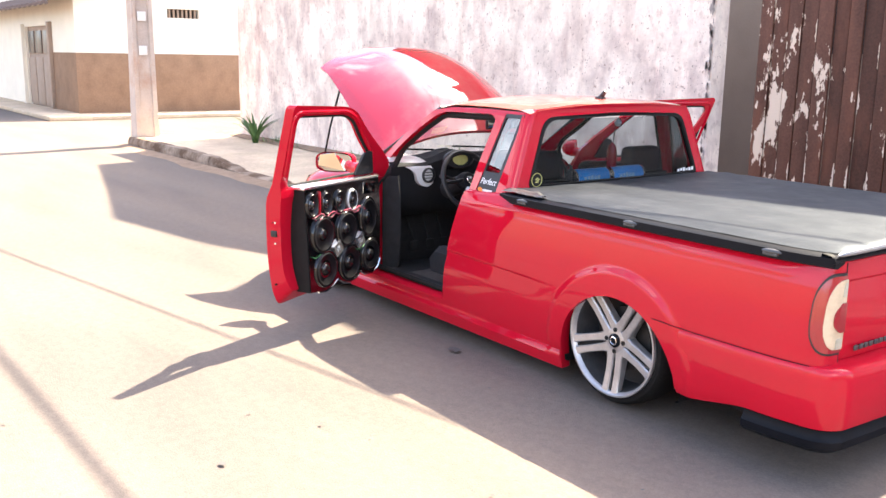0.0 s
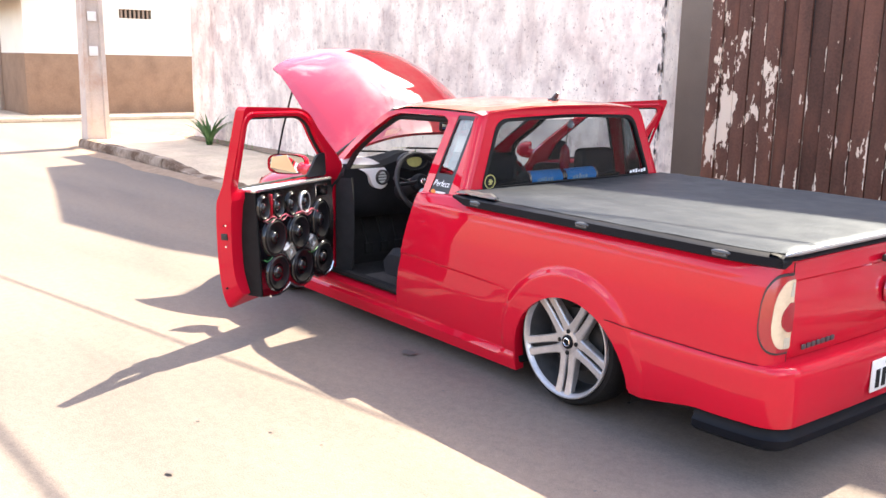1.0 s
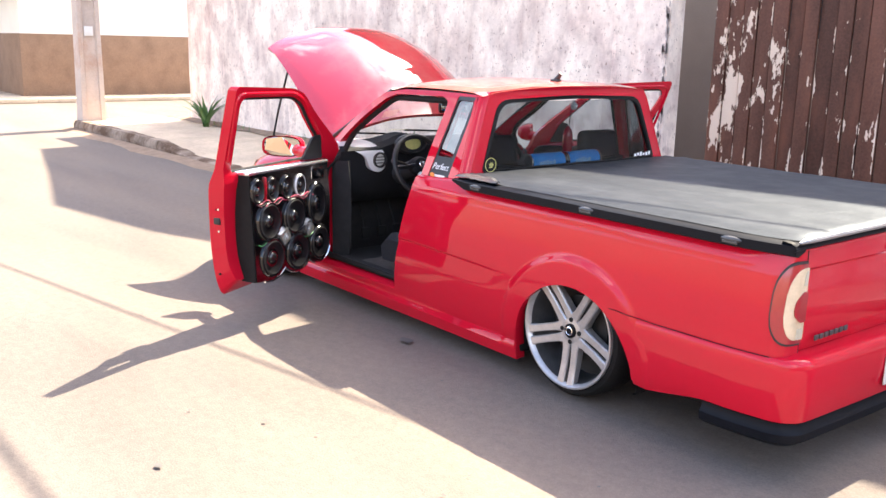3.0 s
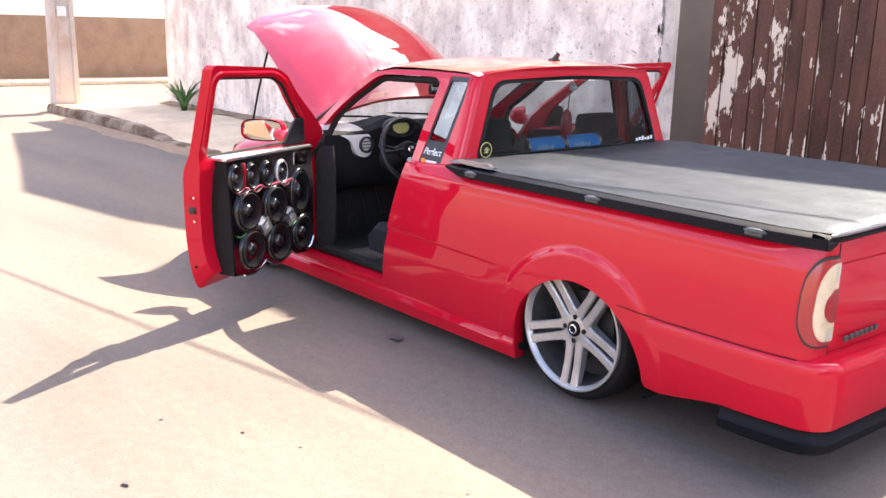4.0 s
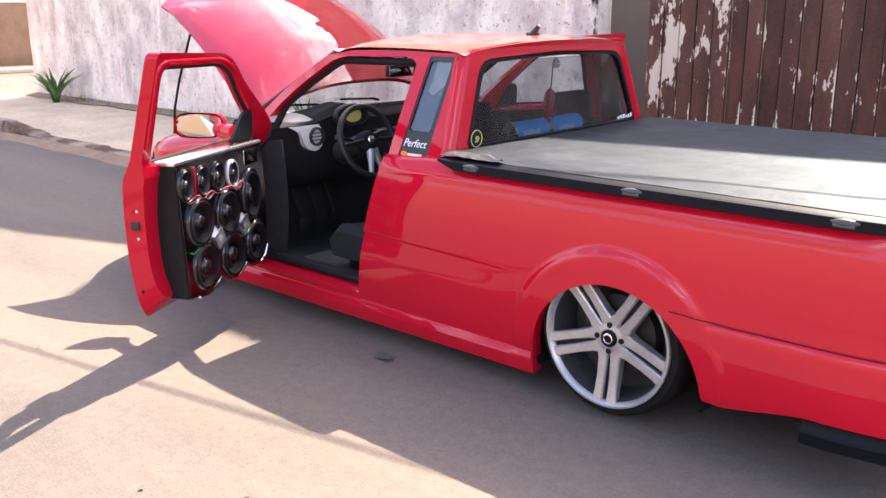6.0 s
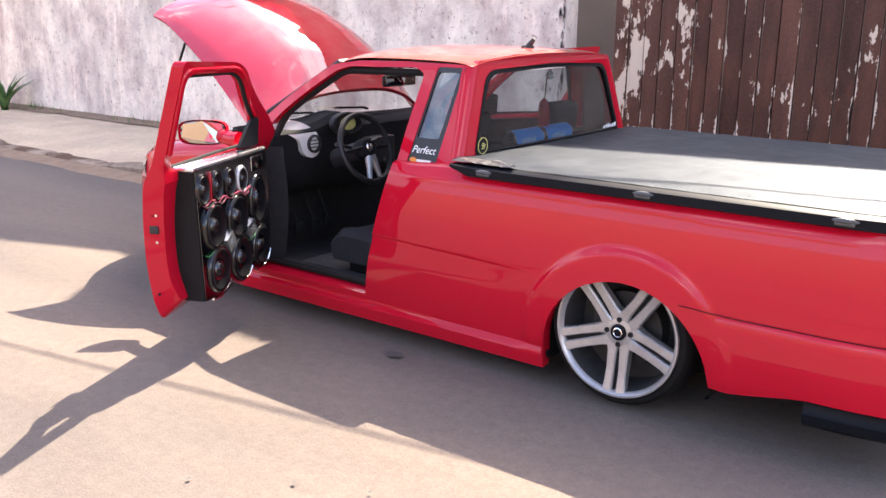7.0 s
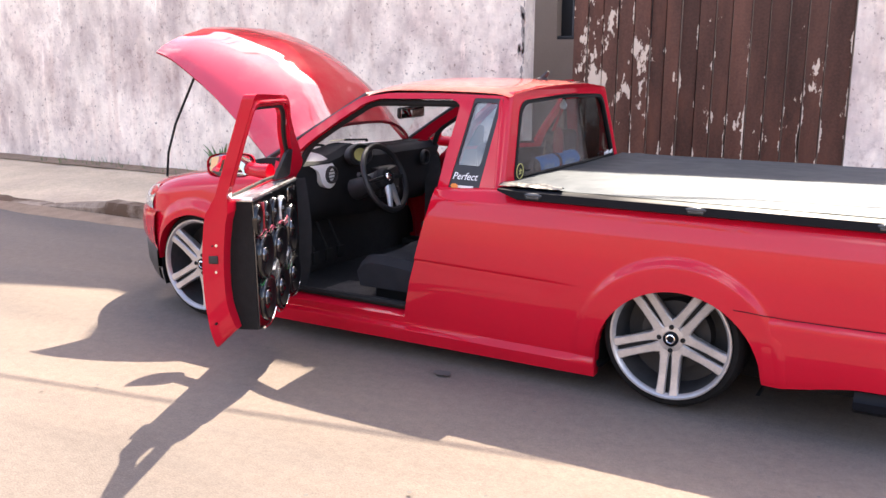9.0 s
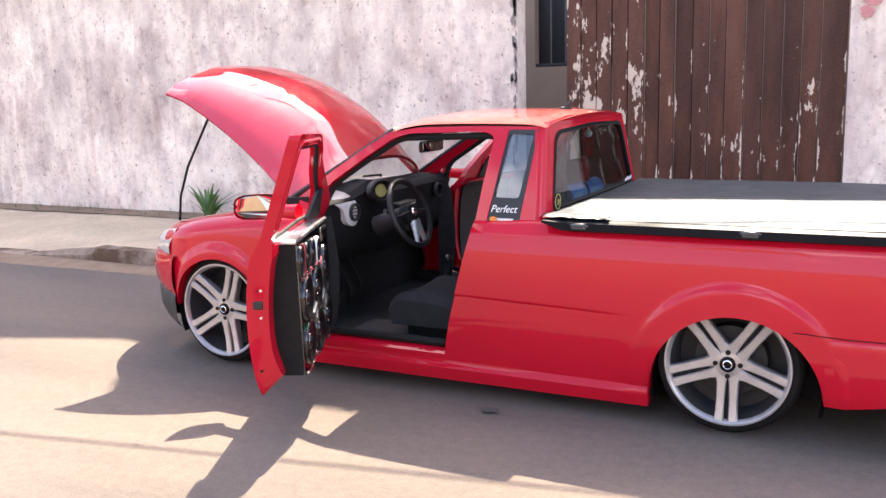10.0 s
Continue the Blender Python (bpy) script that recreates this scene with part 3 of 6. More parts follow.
def side_y(x, z):
    """How far in the left flank lies."""
    y = 0.04 + 0.05 * ((z - 0.48) / 0.36) ** 2
    if x < -2.75:
        y += 1.12 * (-2.75 - x) ** 2
    if x > 0.72:
        y += 0.55 * (min(x, 0.93) - 0.72) ** 2.2
    if x > 0.93:
        y += 0.055 * (1 - math.sqrt(max(0.0, 1 - (min(x - 0.93, 0.058) / 0.059) ** 2)))
    # skirt that stands out along the sill
    if -2.4 < x < -0.25:
        y -= 0.026 * (1 - sstep(0.138, 0.163, z))
    # shoulder crease under the bed rail
    if -1.2 < x < 0.93:
        w = sstep(-1.2, -0.95, x) * (1 - sstep(0.76, 0.92, x))
        y += w * (0.42 * max(0.0, z - 0.786) - 0.0025 * math.exp(-((z - 0.784) / 0.008) ** 2))
    # pressed line above the sill, and wheel-arch flare
    line = 0.492 - 0.022 * min(1.0, max(0.0, (x + 1.15) / 0.80)) if x < 0.2 else 0.413
    w = 1 - sstep(-0.62, -0.36, x) if x < 0 else sstep(0.40, 0.56, x)
    if x > -1.6:
        y += 0.007 * (1 - sstep(line - 0.008, line + 0.003, z)) * sstep(line - 0.11, line - 0.02, z) * w - (0.006 * (1 - sstep(line - 0.006, line + 0.004, z)) + 0.012 * min(1.0, max(0.0, (line - 0.01 - z) / 0.045))) * sstep(0.34, 0.50, x)
        y += 0.006 * math.exp(-((z - line) / 0.005) ** 2) * w
        d = math.hypot(x - 0.025, z - 0.19)
        y -= 0.014 * (1 - sstep(0.415, 0.455, d)) * sstep(0.10, 0.22, z)
    return y


def glass_y(z):
    return 0.115 + (z - 0.80) * 0.37


def flank(bm):
    # rear quarter from the door's rear edge to the tail
    cx, cz, cr = 0.025, 0.165, 0.342
    xs = [-1.245 + 2.175 * i / 170 for i in range(171)] + [0.93 + 0.056 * math.sin(math.pi / 2 * i / 8) for i in range(1, 9)]
    rows = []
    for x0 in xs:
        if abs(x0 - cx) < cr:
            zb = cz + math.sqrt(cr * cr - (x0 - cx) ** 2)
            zb = max(zb, 0.165)
        elif x0 < cx:
            zb = 0.075
        else:
            zb = 0.175 + 0.05 * sstep(0.4, 0.75, x0)
        zt = 0.825 + 0.012 * sstep(-1.2, -0.9, x0)
        row = []
        line = 0.492 - 0.022 * min(1.0, max(0.0, (x0 + 1.15) / 0.80)) if x0 < 0.2 else 0.413
        le = max(line, zb + 0.04)
        zs = [zb + (le - 0.012 - zb) * k / 26 for k in range(26)] + [le + d for d in (-0.012, -0.008, -0.005, -0.002, 0.001, 0.004, 0.008, 0.012)] + [le + 0.012 + (zt - le - 0.012) * k / 28 for k in range(1, 29)]
        for z in zs:
            x = x0 + 0.247 * (z - 0.36) * (1 - sstep(-1.24, -0.62, x0))
            row.append((x, side_y(x, z), z))
        row.append((row[-1][0], row[-1][1] + 0.02, zt + 0.008))
        row.append((row[-1][0], row[-1][1] + 0.07, zt + 0.010))
        # return edge under
        y0 = row[0][1]
        row.insert(0, (row[0][0], y0 + 0.05, row[0][2] + 0.004))
        rows.append(row)
    grid(bm, rows)
    # jamb behind the door
    rows = []
    for k in range(13):
        z = 0.20 + 0.63 * k / 12
        x = -1.245 + 0.247 * (z - 0.36)
        y = side_y(x, z)
        rows.append([(x, y, z), (x - 0.012, y + 0.03, z), (x - 0.015, y + 0.12, z)])
    grid(bm, rows)


def sill(bm):
    rows = []
    for i in range(25):
        x = -2.30 + 1.03 * i / 24
        prof = [(side_y(x, 0.075) + 0.05, 0.079)] + [(side_y(x, z), z) for z in (0.075, 0.10, 0.135, 0.143, 0.151, 0.158, 0.165, 0.18, 0.20)] + [(0.105, 0.216), (0.13, 0.219), (0.135, 0.19)]
        rows.append([(x, y, z) for y, z in prof])
    vs = grid(bm, rows)


def sill_trim(bm):
    grid(bm, [[(-2.28 + 0.05 * i, y, z) for y, z in ((0.128, 0.200), (0.132, 0.224), (0.16, 0.228), (0.24, 0.222), (0.25, 0.17))] for i in range(21)])


def skirt_lip(bm):
    tube(bm, [(-2.28, 0.080, 0.172), (-1.2, 0.081, 0.165), (-0.345, 0.082, 0.150)], 0.005, 8)


def fender(bm):
    cx, cz, cr = AX_F, 0.262, 0.315
    xs = [-3.06 + 0.98 * i / 60 for i in range(61)]
    rows = []
    for x in xs:
        if abs(x - cx) < cr:
            zb = cz + math.sqrt(cr * cr - (x - cx) ** 2)
        else:
            zb = 0.36 if x < cx else 0.16
        if x < cx - cr:
            zb = 0.35 + (0.19 * sstep(-2.95, -3.03, x))
        zt = 0.845 - 0.10 * max(0.0, (-2.16 - x) / 0.80) ** 1.6
        row = [(x, side_y(x, zb) + 0.06, zb + 0.005)]
        sh = min(zt - 0.10, zt)
        for k in range(15):
            z = zb + (sh - zb) * k / 14
            d = math.hypot(x - cx, z - 0.30)
            row.append((x, side_y(x, z) - 0.016 * (1 - sstep(0.31, 0.37, d)), z))
        yb = side_y(x, sh)
        for k in range(1, 9):
            a = k / 8 * math.pi / 2
            row.append((x, yb + 0.17 * (1 - math.cos(a)), sh + 0.10 * math.sin(a)))
        rows.append(row)
    grid(bm, rows)
    # cheek down to the sill behind the wheel
    grid(bm, [[(x, side_y(x, z), z) for z in (0.09, 0.16, 0.22)] for x in (-2.30, -2.2, -2.08)])


both(flank, "rear_quarter", RED)
both(sill, "sill", RED)
both(sill_trim, "sill_trim", CARPET)
both(skirt_lip, "sill_moulding", RED)
both(fender, "front_wing", RED)


def arch_liner(bm, ring):
    for cx, cz, r in (ring,):
        rows = []
        for k in range(25):
            a = math.pi * (-0.12 + 1.24 * k / 24)
            rows.append([(cx + r * math.cos(a), y, max(0.12, cz + r * math.sin(a))) for y in (0.085, 0.32)])
        grid(bm, rows)
        bm.faces.new([bm.verts.new((cx + r * math.cos(math.pi * k / 20), 0.32, max(0.12, cz + r * math.sin(math.pi * k / 20)))) for k in range(21)])


both(lambda b: arch_liner(b, (0.025, 0.17, 0.345)), "wheel_arch_liner", RUBBER)
both(lambda b: arch_liner(b, (AX_F, 0.265, 0.318)), "wheel_arch_liner", RUBBER)

# floor pan and underbody
bm = bmesh.new()
box(bm, (-3.1, 0.33, 0.11), (1.0, 1.51, 0.17), 0.01)
box(bm, (-2.25, 0.11, 0.10), (-0.36, 1.73, 0.155), 0.01)
box(bm, (0.40, 0.14, 0.155), (0.98, 1.70, 0.30), 0.02)
part("underbody", bm, RUBBER, car)

# front bumper, lamps and grille
def nose_path(n=40):
    pts = []
    for i in range(n + 1):
        t = -1 + 2 * i / n
        y = CY + t * 0.83
        x = -3.46 + 0.49 * abs(t) ** 3.0
        pts.append((x, y))
    return [(-2.912, 0.052), (-2.94, 0.066)] + pts + [(-2.94, 2 * CY - 0.066), (-2.912, 2 * CY - 0.052)]


def sweep_nose(bm, prof, pts):
    rows = []
    for x, y in pts:
        k = (y - CY) / 0.83
        f = 1 - 0.8 * min(1.0, abs(k)) ** 8
        rows.append([(x + dx * (1 - 0.6 * abs(k)), y + dx * f * -0.6 * k, z) for dx, z in prof])
    grid(bm, rows)


bm = bmesh.new()
sweep_nose(bm, [(0.10, 0.57), (0.02, 0.57), (-0.02, 0.54), (-0.035, 0.47), (-0.03, 0.40), (0.01, 0.355)], nose_path())
part("front_bumper", bm, RED, car)
bm = bmesh.new()
sweep_nose(bm, [(0.01, 0.358), (-0.01, 0.34), (0.0, 0.24), (0.03, 0.19), (0.10, 0.17)], nose_path())
part("bumper_lip", bm, BLACK, car, "black plastic lower bumper")
bm = bmesh.new()
sweep_nose(bm, [(0.02, 0.571), (0.05, 0.60), (0.09, 0.615)], [p for p in nose_path() if abs(p[1] - CY) < 0.44])
part("grille", bm, BLACK, car)


def headlamp(bm):
    pts = nose_path(80)
    pts = [p for p in pts if 0.075 < p[1] < 0.47]
    rows = []
    for i, (x, y) in enumerate(pts):
        f = i / (len(pts) - 1)
        zt = 0.715 - 0.10 * f
        k = (y - CY) / 0.83
        rows.append([(x + dx, y - k * dx * 0.4, z) for dx, z in ((0.0, 0.572), (0.0, 0.572 + (zt - 0.572) * 0.3), (0.02, 0.572 + (zt - 0.572) * 0.65), (0.05, zt), (0.09, zt + 0.008))])
    grid(bm, rows)


both(headlamp, "headlamp", CLEAR, "clear glass headlamp")
bm = bmesh.new()
box(bm, (-3.02, 0.36, 0.30), (-2.3, 1.48, 0.52), 0.02)
part("engine_bay", bm, RED, car)
both(lambda b: grid(b, [[(x, 0.235 + max(0, -2.8 - x) * 0.5, 0.45), (x, 0.235 + max(0, -2.8 - x) * 0.5, 0.845 - 0.10 * max(0.0, (-2.16 - x) / 0.80) ** 1.6 - 0.004)] for x in [-3.04 + 0.08 * i for i in range(11)]]), "inner_wing", RED)
bm = bmesh.new()
box(bm, (-3.10, 0.36, 0.45), (-3.06, 1.48, 0.60), 0.01)
part("front_panel", bm, RED, car)

# unseen filler box, added to stop sun leaking through the nose onto the road
bm = bmesh.new()
box(bm, (-3.12, 0.20, 0.20), (-2.93, 1.64, 0.66), 0.02)
part("crash_beam", bm, RUBBER, car)

# bonnet, propped open
A_H = radians(35.3)
H0 = Vector((-2.215, CY, 0.885))
ALONG, NORM = Vector((-math.cos(A_H), 0, math.sin(A_H))), Vector((math.sin(A_H), 0, math.cos(A_H)))


def bonnet_point(u, w, off=0.0):
    hw = 0.685 - 0.085 * u * u
    front = 1.06 + 0.05 * (1 - w * w)
    h = 0.248 * (1 - abs(w) ** 2.6) * (1 - 0.5 * u ** 3) * (0.8 + 0.2 * sstep(0, 0.3, u))
    h += 0.008 * (sstep(0.45, 0.55, abs(w)) - 1) * -1 * (0.4 + 0.6 * u)
    if u > 0.84:
        h -= 0.03 * ((u - 0.84) / 0.16) ** 2
    h -= 0.022 * sstep(0.93, 1.0, abs(w))
    h += 0.045 * math.sin(math.pi * min(1.0, u * 1.05)) - 0.02 * u * u
    return H0 + ALONG * (u * front) + NORM * (h + off) + Vector((0, w * hw, 0))


bm = bmesh.new()
us, ws = [i / 30 for i in range(31)], [-1 + 2 * i / 40 for i in range(41)]
top = grid(bm, [[bonnet_point(u, w) for w in ws] for u in us])
bot = grid(bm, [[bonnet_point(u, w * 0.985, -0.022) for w in ws] for u in us])
rim = lambda g: g[0] + [r[-1] for r in g[1:]] + g[-1][-2::-1] + [r[0] for r in g[-2:0:-1]]
ra, rb = rim(top), rim(bot)
for i in range(len(ra)):
    j = (i + 1) % len(ra)
    bm.faces.new((ra[i], ra[j], rb[j], rb[i]))
part("bonnet", bm, WAXED, car, "raised red bonnet with a creased crown")
bm = bmesh.new()
q = bonnet_point(0.68, -0.97, -0.02)
tube(bm, [(-3.10, 0.33, 0.72), (-3.08, 0.33, 0.86), (-3.01, 0.33, 1.03), q], 0.007, 8)
part("prop_rod", bm, RUBBER, car, "thin black bonnet prop")
bm = bmesh.new()
grid(bm, [[(-2.26 - 0.09 * (1 - ((y - CY) / 0.65) ** 2), y, 0.885), (-2.10, y, 0.90)] for y in [0.26 + 1.32 * i / 20 for i in range(21)]])
part("cowl", bm, BLACK, car)
for y in (0.62, 1.05):
    bm = bmesh.new()
    tube(bm, [(-2.24, y + 0.1, 0.91), (-2.18, y, 0.93), (-2.10, y - 0.32, 0.955)], 0.009, 6, flat=0.5)
    part("wiper", bm, RUBBER, car)


# cab
def back_x(y, z):
    k = (y - CY) / 0.8
    return -0.805 - 0.055 * (z - 0.80) / 0.45 - 0.02 * max(0.0, abs(k) - 0.55) ** 1.5 + 0.02 * (1 - k * k)


def cab_side(bm):
    outer = [(-1.14, 0.80), (-0.845, 0.80), (-0.848, 0.84), (-0.895, 1.235), (-0.90, 1.248), (-1.20, 1.252), (-1.50, 1.246), (-1.66, 1.222), (-2.00, 1.02), (-2.24, 0.86), (-2.12, 0.86), (-1.96, 0.985), (-1.63, 1.195), (-1.55, 1.218), (-1.15, 1.228), (-1.095, 1.205), (-1.125, 0.98)]
    hole = rounded([(-1.085, 0.815), (-0.925, 0.82), (-0.882, 1.235), (-1.028, 1.235)], [0.02, 0.02, 0.012, 0.012], 4)
    y_in = lambda x: 0.085 * sstep(-1.72, -2.25, x)
    plate(bm, rounded(outer, 0.02, 2), [hole], lambda x, z: (x, glass_y(z) + y_in(x) + (0.02 * sstep(1.22, 1.285, z)), z), lambda x, z: (x + 0.0, glass_y(z) + 0.055 + y_in(x), z - 0.006))


both(cab_side, "cab_side", RED, smooth=30)


def cab_corner(bm):
    rows = []
    for i in range(15):
        z = 0.80 + 0.447 * i / 14
        gy = glass_y(z) + 0.02 * sstep(1.22, 1.285, z)
        yb = gy + 0.052
        xb = back_x(yb, z) + 0.001
        rows.append([(xb - 0.05 + 0.05 * math.sin(a), yb - (yb - gy) * math.cos(a), z - 0.02 * sstep(1.24, 1.275, z) * math.sin(a)) for a in [math.pi / 2 * k / 8 for k in range(9)]] + [(xb - 0.005, yb + 0.02, z)])
    grid(bm, rows)


both(cab_corner, "cab_corner", RED, smooth=60)


def quarter_glass(bm):
    hole = rounded([(-1.088, 0.812), (-0.922, 0.817), (-0.879, 1.238), (-1.031, 1.238)], [0.02, 0.02, 0.012, 0.012], 4)
    plate(bm, hole, [], lambda x, z: (x, glass_y(z) + 0.010, z), lambda x, z: (x, glass_y(z) + 0.014, z))


def quarter_band(bm):
    o = [(-1.087, 0.813), (-0.923, 0.818), (-0.880, 1.237), (-1.030, 1.237)]
    i = rounded([(-1.060, 0.935), (-0.940, 0.935), (-0.905, 1.215), (-1.022, 1.215)], 0.015, 4)
    plate(bm, rounded(o, 0.015, 3), [i], lambda x, z: (x, glass_y(z) + 0.004, z), lambda x, z: (x, glass_y(z) + 0.009, z))


both(quarter_glass, "quarter_window", SIDEGLASS, "tinted fixed side window with a sticker")
both(quarter_band, "window_band", BLACK)

# roof
bm = bmesh.new()
def roof_z(x, y):
    k = (y - CY) / 0.632
    f = (x + 1.66) / 0.86
    return 1.264 + 0.036 * (1 - k * k) - 0.011 * max(0.0, (abs(k) - 0.84) / 0.16) ** 2 + 0.010 * math.sin(math.pi * min(1, max(0, f))) - 0.03 * max(0, (-1.45 - x) / 0.2) ** 2


rows = []
for i in range(25):
    row = []
    for j in range(25):
        k = -1 + 2 * j / 24
        x = -1.70 + (1.70 + back_x(CY + k * 0.632, 1.27) + 0.004) * i / 24
        bow = -0.06 * (1 - k * k) * sstep(-1.4, -1.7, x)
        row.append((x + bow, CY + k * 0.632, roof_z(x, CY + k * 0.632) - 0.014 * max(0, (i - 21) / 3) ** 2))
    rows.append(row)
grid(bm, rows)
part("roof", bm, TAN_RED, car)
bm = bmesh.new()
grid(bm, [[(x, y, z - 0.035) for x, y, z in r] for r in rows[1:-1]])
part("headliner", bm, mat("headliner", (0.45, 0.44, 0.42), 0.95, var=0.1, bump=0.1), car)
bm = bmesh.new()
tube(bm, [(-0.985, CY, 1.302), (-0.965, CY, 1.325), (-0.945, CY, 1.350)], [0.018, 0.014, 0.009], 8)
box(bm, (-1.01, CY - 0.018, 1.300), (-0.95, CY + 0.018, 1.318), 0.008)
part("antenna", bm, BLACK, car, "short black roof antenna")

# back of the cab with its window
outer = rounded([(0.165, 0.80), (2 * CY - 0.165, 0.80), (2 * CY - 0.325, 1.262), (CY + 0.3, 1.286), (CY - 0.3, 1.286), (0.325, 1.262)], [0.01, 0.01, 0.02, 0, 0, 0.02], 4)
hole = rounded([(0.250, 0.862), (2 * CY - 0.250, 0.862), (2 * CY - 0.385, 1.222), (CY, 1.238), (0.385, 1.222)], [0.05, 0.05, 0.07, 0.1, 0.07], 5)
bm = bmesh.new()
plate(bm, outer, [hole], lambda y, z: (back_x(y, z), y, z), lambda y, z: (back_x(y, z) - 0.045, y, z))
part("cab_back", bm, RED, car, smooth=30)
bm = bmesh.new()
inner = rounded([(0.272, 0.880), (2 * CY - 0.272, 0.880), (2 * CY - 0.400, 1.206), (CY, 1.221), (0.400, 1.206)], [0.05, 0.05, 0.07, 0.1, 0.07], 5)
plate(bm, rounded([(0.248, 0.86), (2 * CY - 0.248, 0.86), (2 * CY - 0.383, 1.224), (CY, 1.24), (0.383, 1.224)], [0.05, 0.05, 0.07, 0.1, 0.07], 5), [inner], lambda y, z: (back_x(y, z) + 0.004, y, z), lambda y, z: (back_x(y, z) - 0.02, y, z))
part("window_seal", bm, RUBBER, car)
bm = bmesh.new()
plate(bm, rounded([(0.27, 0.872), (2 * CY - 0.27, 0.872), (2 * CY - 0.395, 1.212), (0.395, 1.212)], 0.05, 4), [], lambda y, z: (back_x(y, z) - 0.008, y, z), lambda y, z: (back_x(y, z) - 0.012, y, z))
rear_pane = part("rear_window", bm, SUNGLASS, car, "tinted rear window with stickers")
rear_pane.visible_shadow = False
# windscreen
bm = bmesh.new()
rows = []
for i in range(9):
    f = i / 8
    row = []
    for j in range(21):
        k = -1 + 2 * j / 20
        x = -2.235 + 0.575 * f - 0.10 * (1 - k * k) * (1 - 0.4 * f)
        row.append((x, CY + k * (0.69 - 0.085 * f), 0.885 + 0.345 * f + 0.012 * (1 - k * k)))
    rows.append(row)
grid(bm, rows)
ws_ = part("windscreen", bm, PANE, car, "clear windscreen")
ws_.visible_shadow = False
bm = bmesh.new()
tube(bm, [rows[0][0], rows[4][0], rows[8][0], rows[8][5], rows[8][10], rows[8][15], rows[8][20], rows[4][20], rows[0][20]], 0.014, 6)
part("screen_seal", bm, BLACK, car)


# door-opening seal
def seal(bm):
    pts = []
    loop = rounded([(-2.07, 0.24), (-1.285, 0.235), (-1.13, 0.81), (-1.10, 1.205), (-1.61, 1.195), (-1.98, 0.965), (-2.06, 0.80)], [0.06, 0.04, 0.15, 0.03, 0.05, 0.05, 0.05], 5)
    for p in dense(loop, 0.05):
        x, z = p
        y = side_y(x, z) + 0.06 if z < 0.80 else glass_y(z) + 0.045 + 0.085 * sstep(-1.72, -2.25, x)
        if 0.76 < z < 0.84:
            f = (z - 0.76) / 0.08
            y = (side_y(x, z) + 0.06) * (1 - f) + (glass_y(z) + 0.045 + 0.085 * sstep(-1.72, -2.25, x)) * f
        pts.append((x, y, z))
    tube(bm, pts + pts[:1], 0.017, 6, caps=False)


both(seal, "door_seal", RUBBER)


def a_post(bm):
    # red post and jamb in front of the door opening
    rows = []
    for z in [0.16 + 0.74 * i / 10 for i in range(11)]:
        y = side_y(-2.1, z) if z < 0.82 else glass_y(z) + 0.05
        rows.append([(-2.16, y + 0.004, z), (-2.075, y + 0.012, z), (-2.065, y + 0.07, z), (-2.09, y + 0.14, z)])
    grid(bm, rows)


both(a_post, "door_post", RED)


# doors: built shut about the hinge, then swung open
HINGE, SWING = Vector((-2.10, 0.07, 0.0)), 66.0


def door_y(z, x):
    y_low = 0.045 + 0.05 * ((z - 0.48) / 0.36) ** 2
    y_up = glass_y(max(z, 0.8)) - 0.005 + 0.085 * sstep(-1.72, -2.25, x)
    f = sstep(0.76, 0.86, z)
    return y_low * (1 - f) + y_up * f


def swing(bm, right=False):
    m = Matrix.Translation(HINGE) @ Matrix.Rotation(radians(-SWING), 4, "Z") @ Matrix.Diagonal((0.965, 1, 1, 1)) @ Matrix.Translation(-HINGE)
    bmesh.ops.transform(bm, matrix=m, verts=bm.verts)
    if right:
        for v in bm.verts:
            v.co.y = 2 * CY - v.co.y


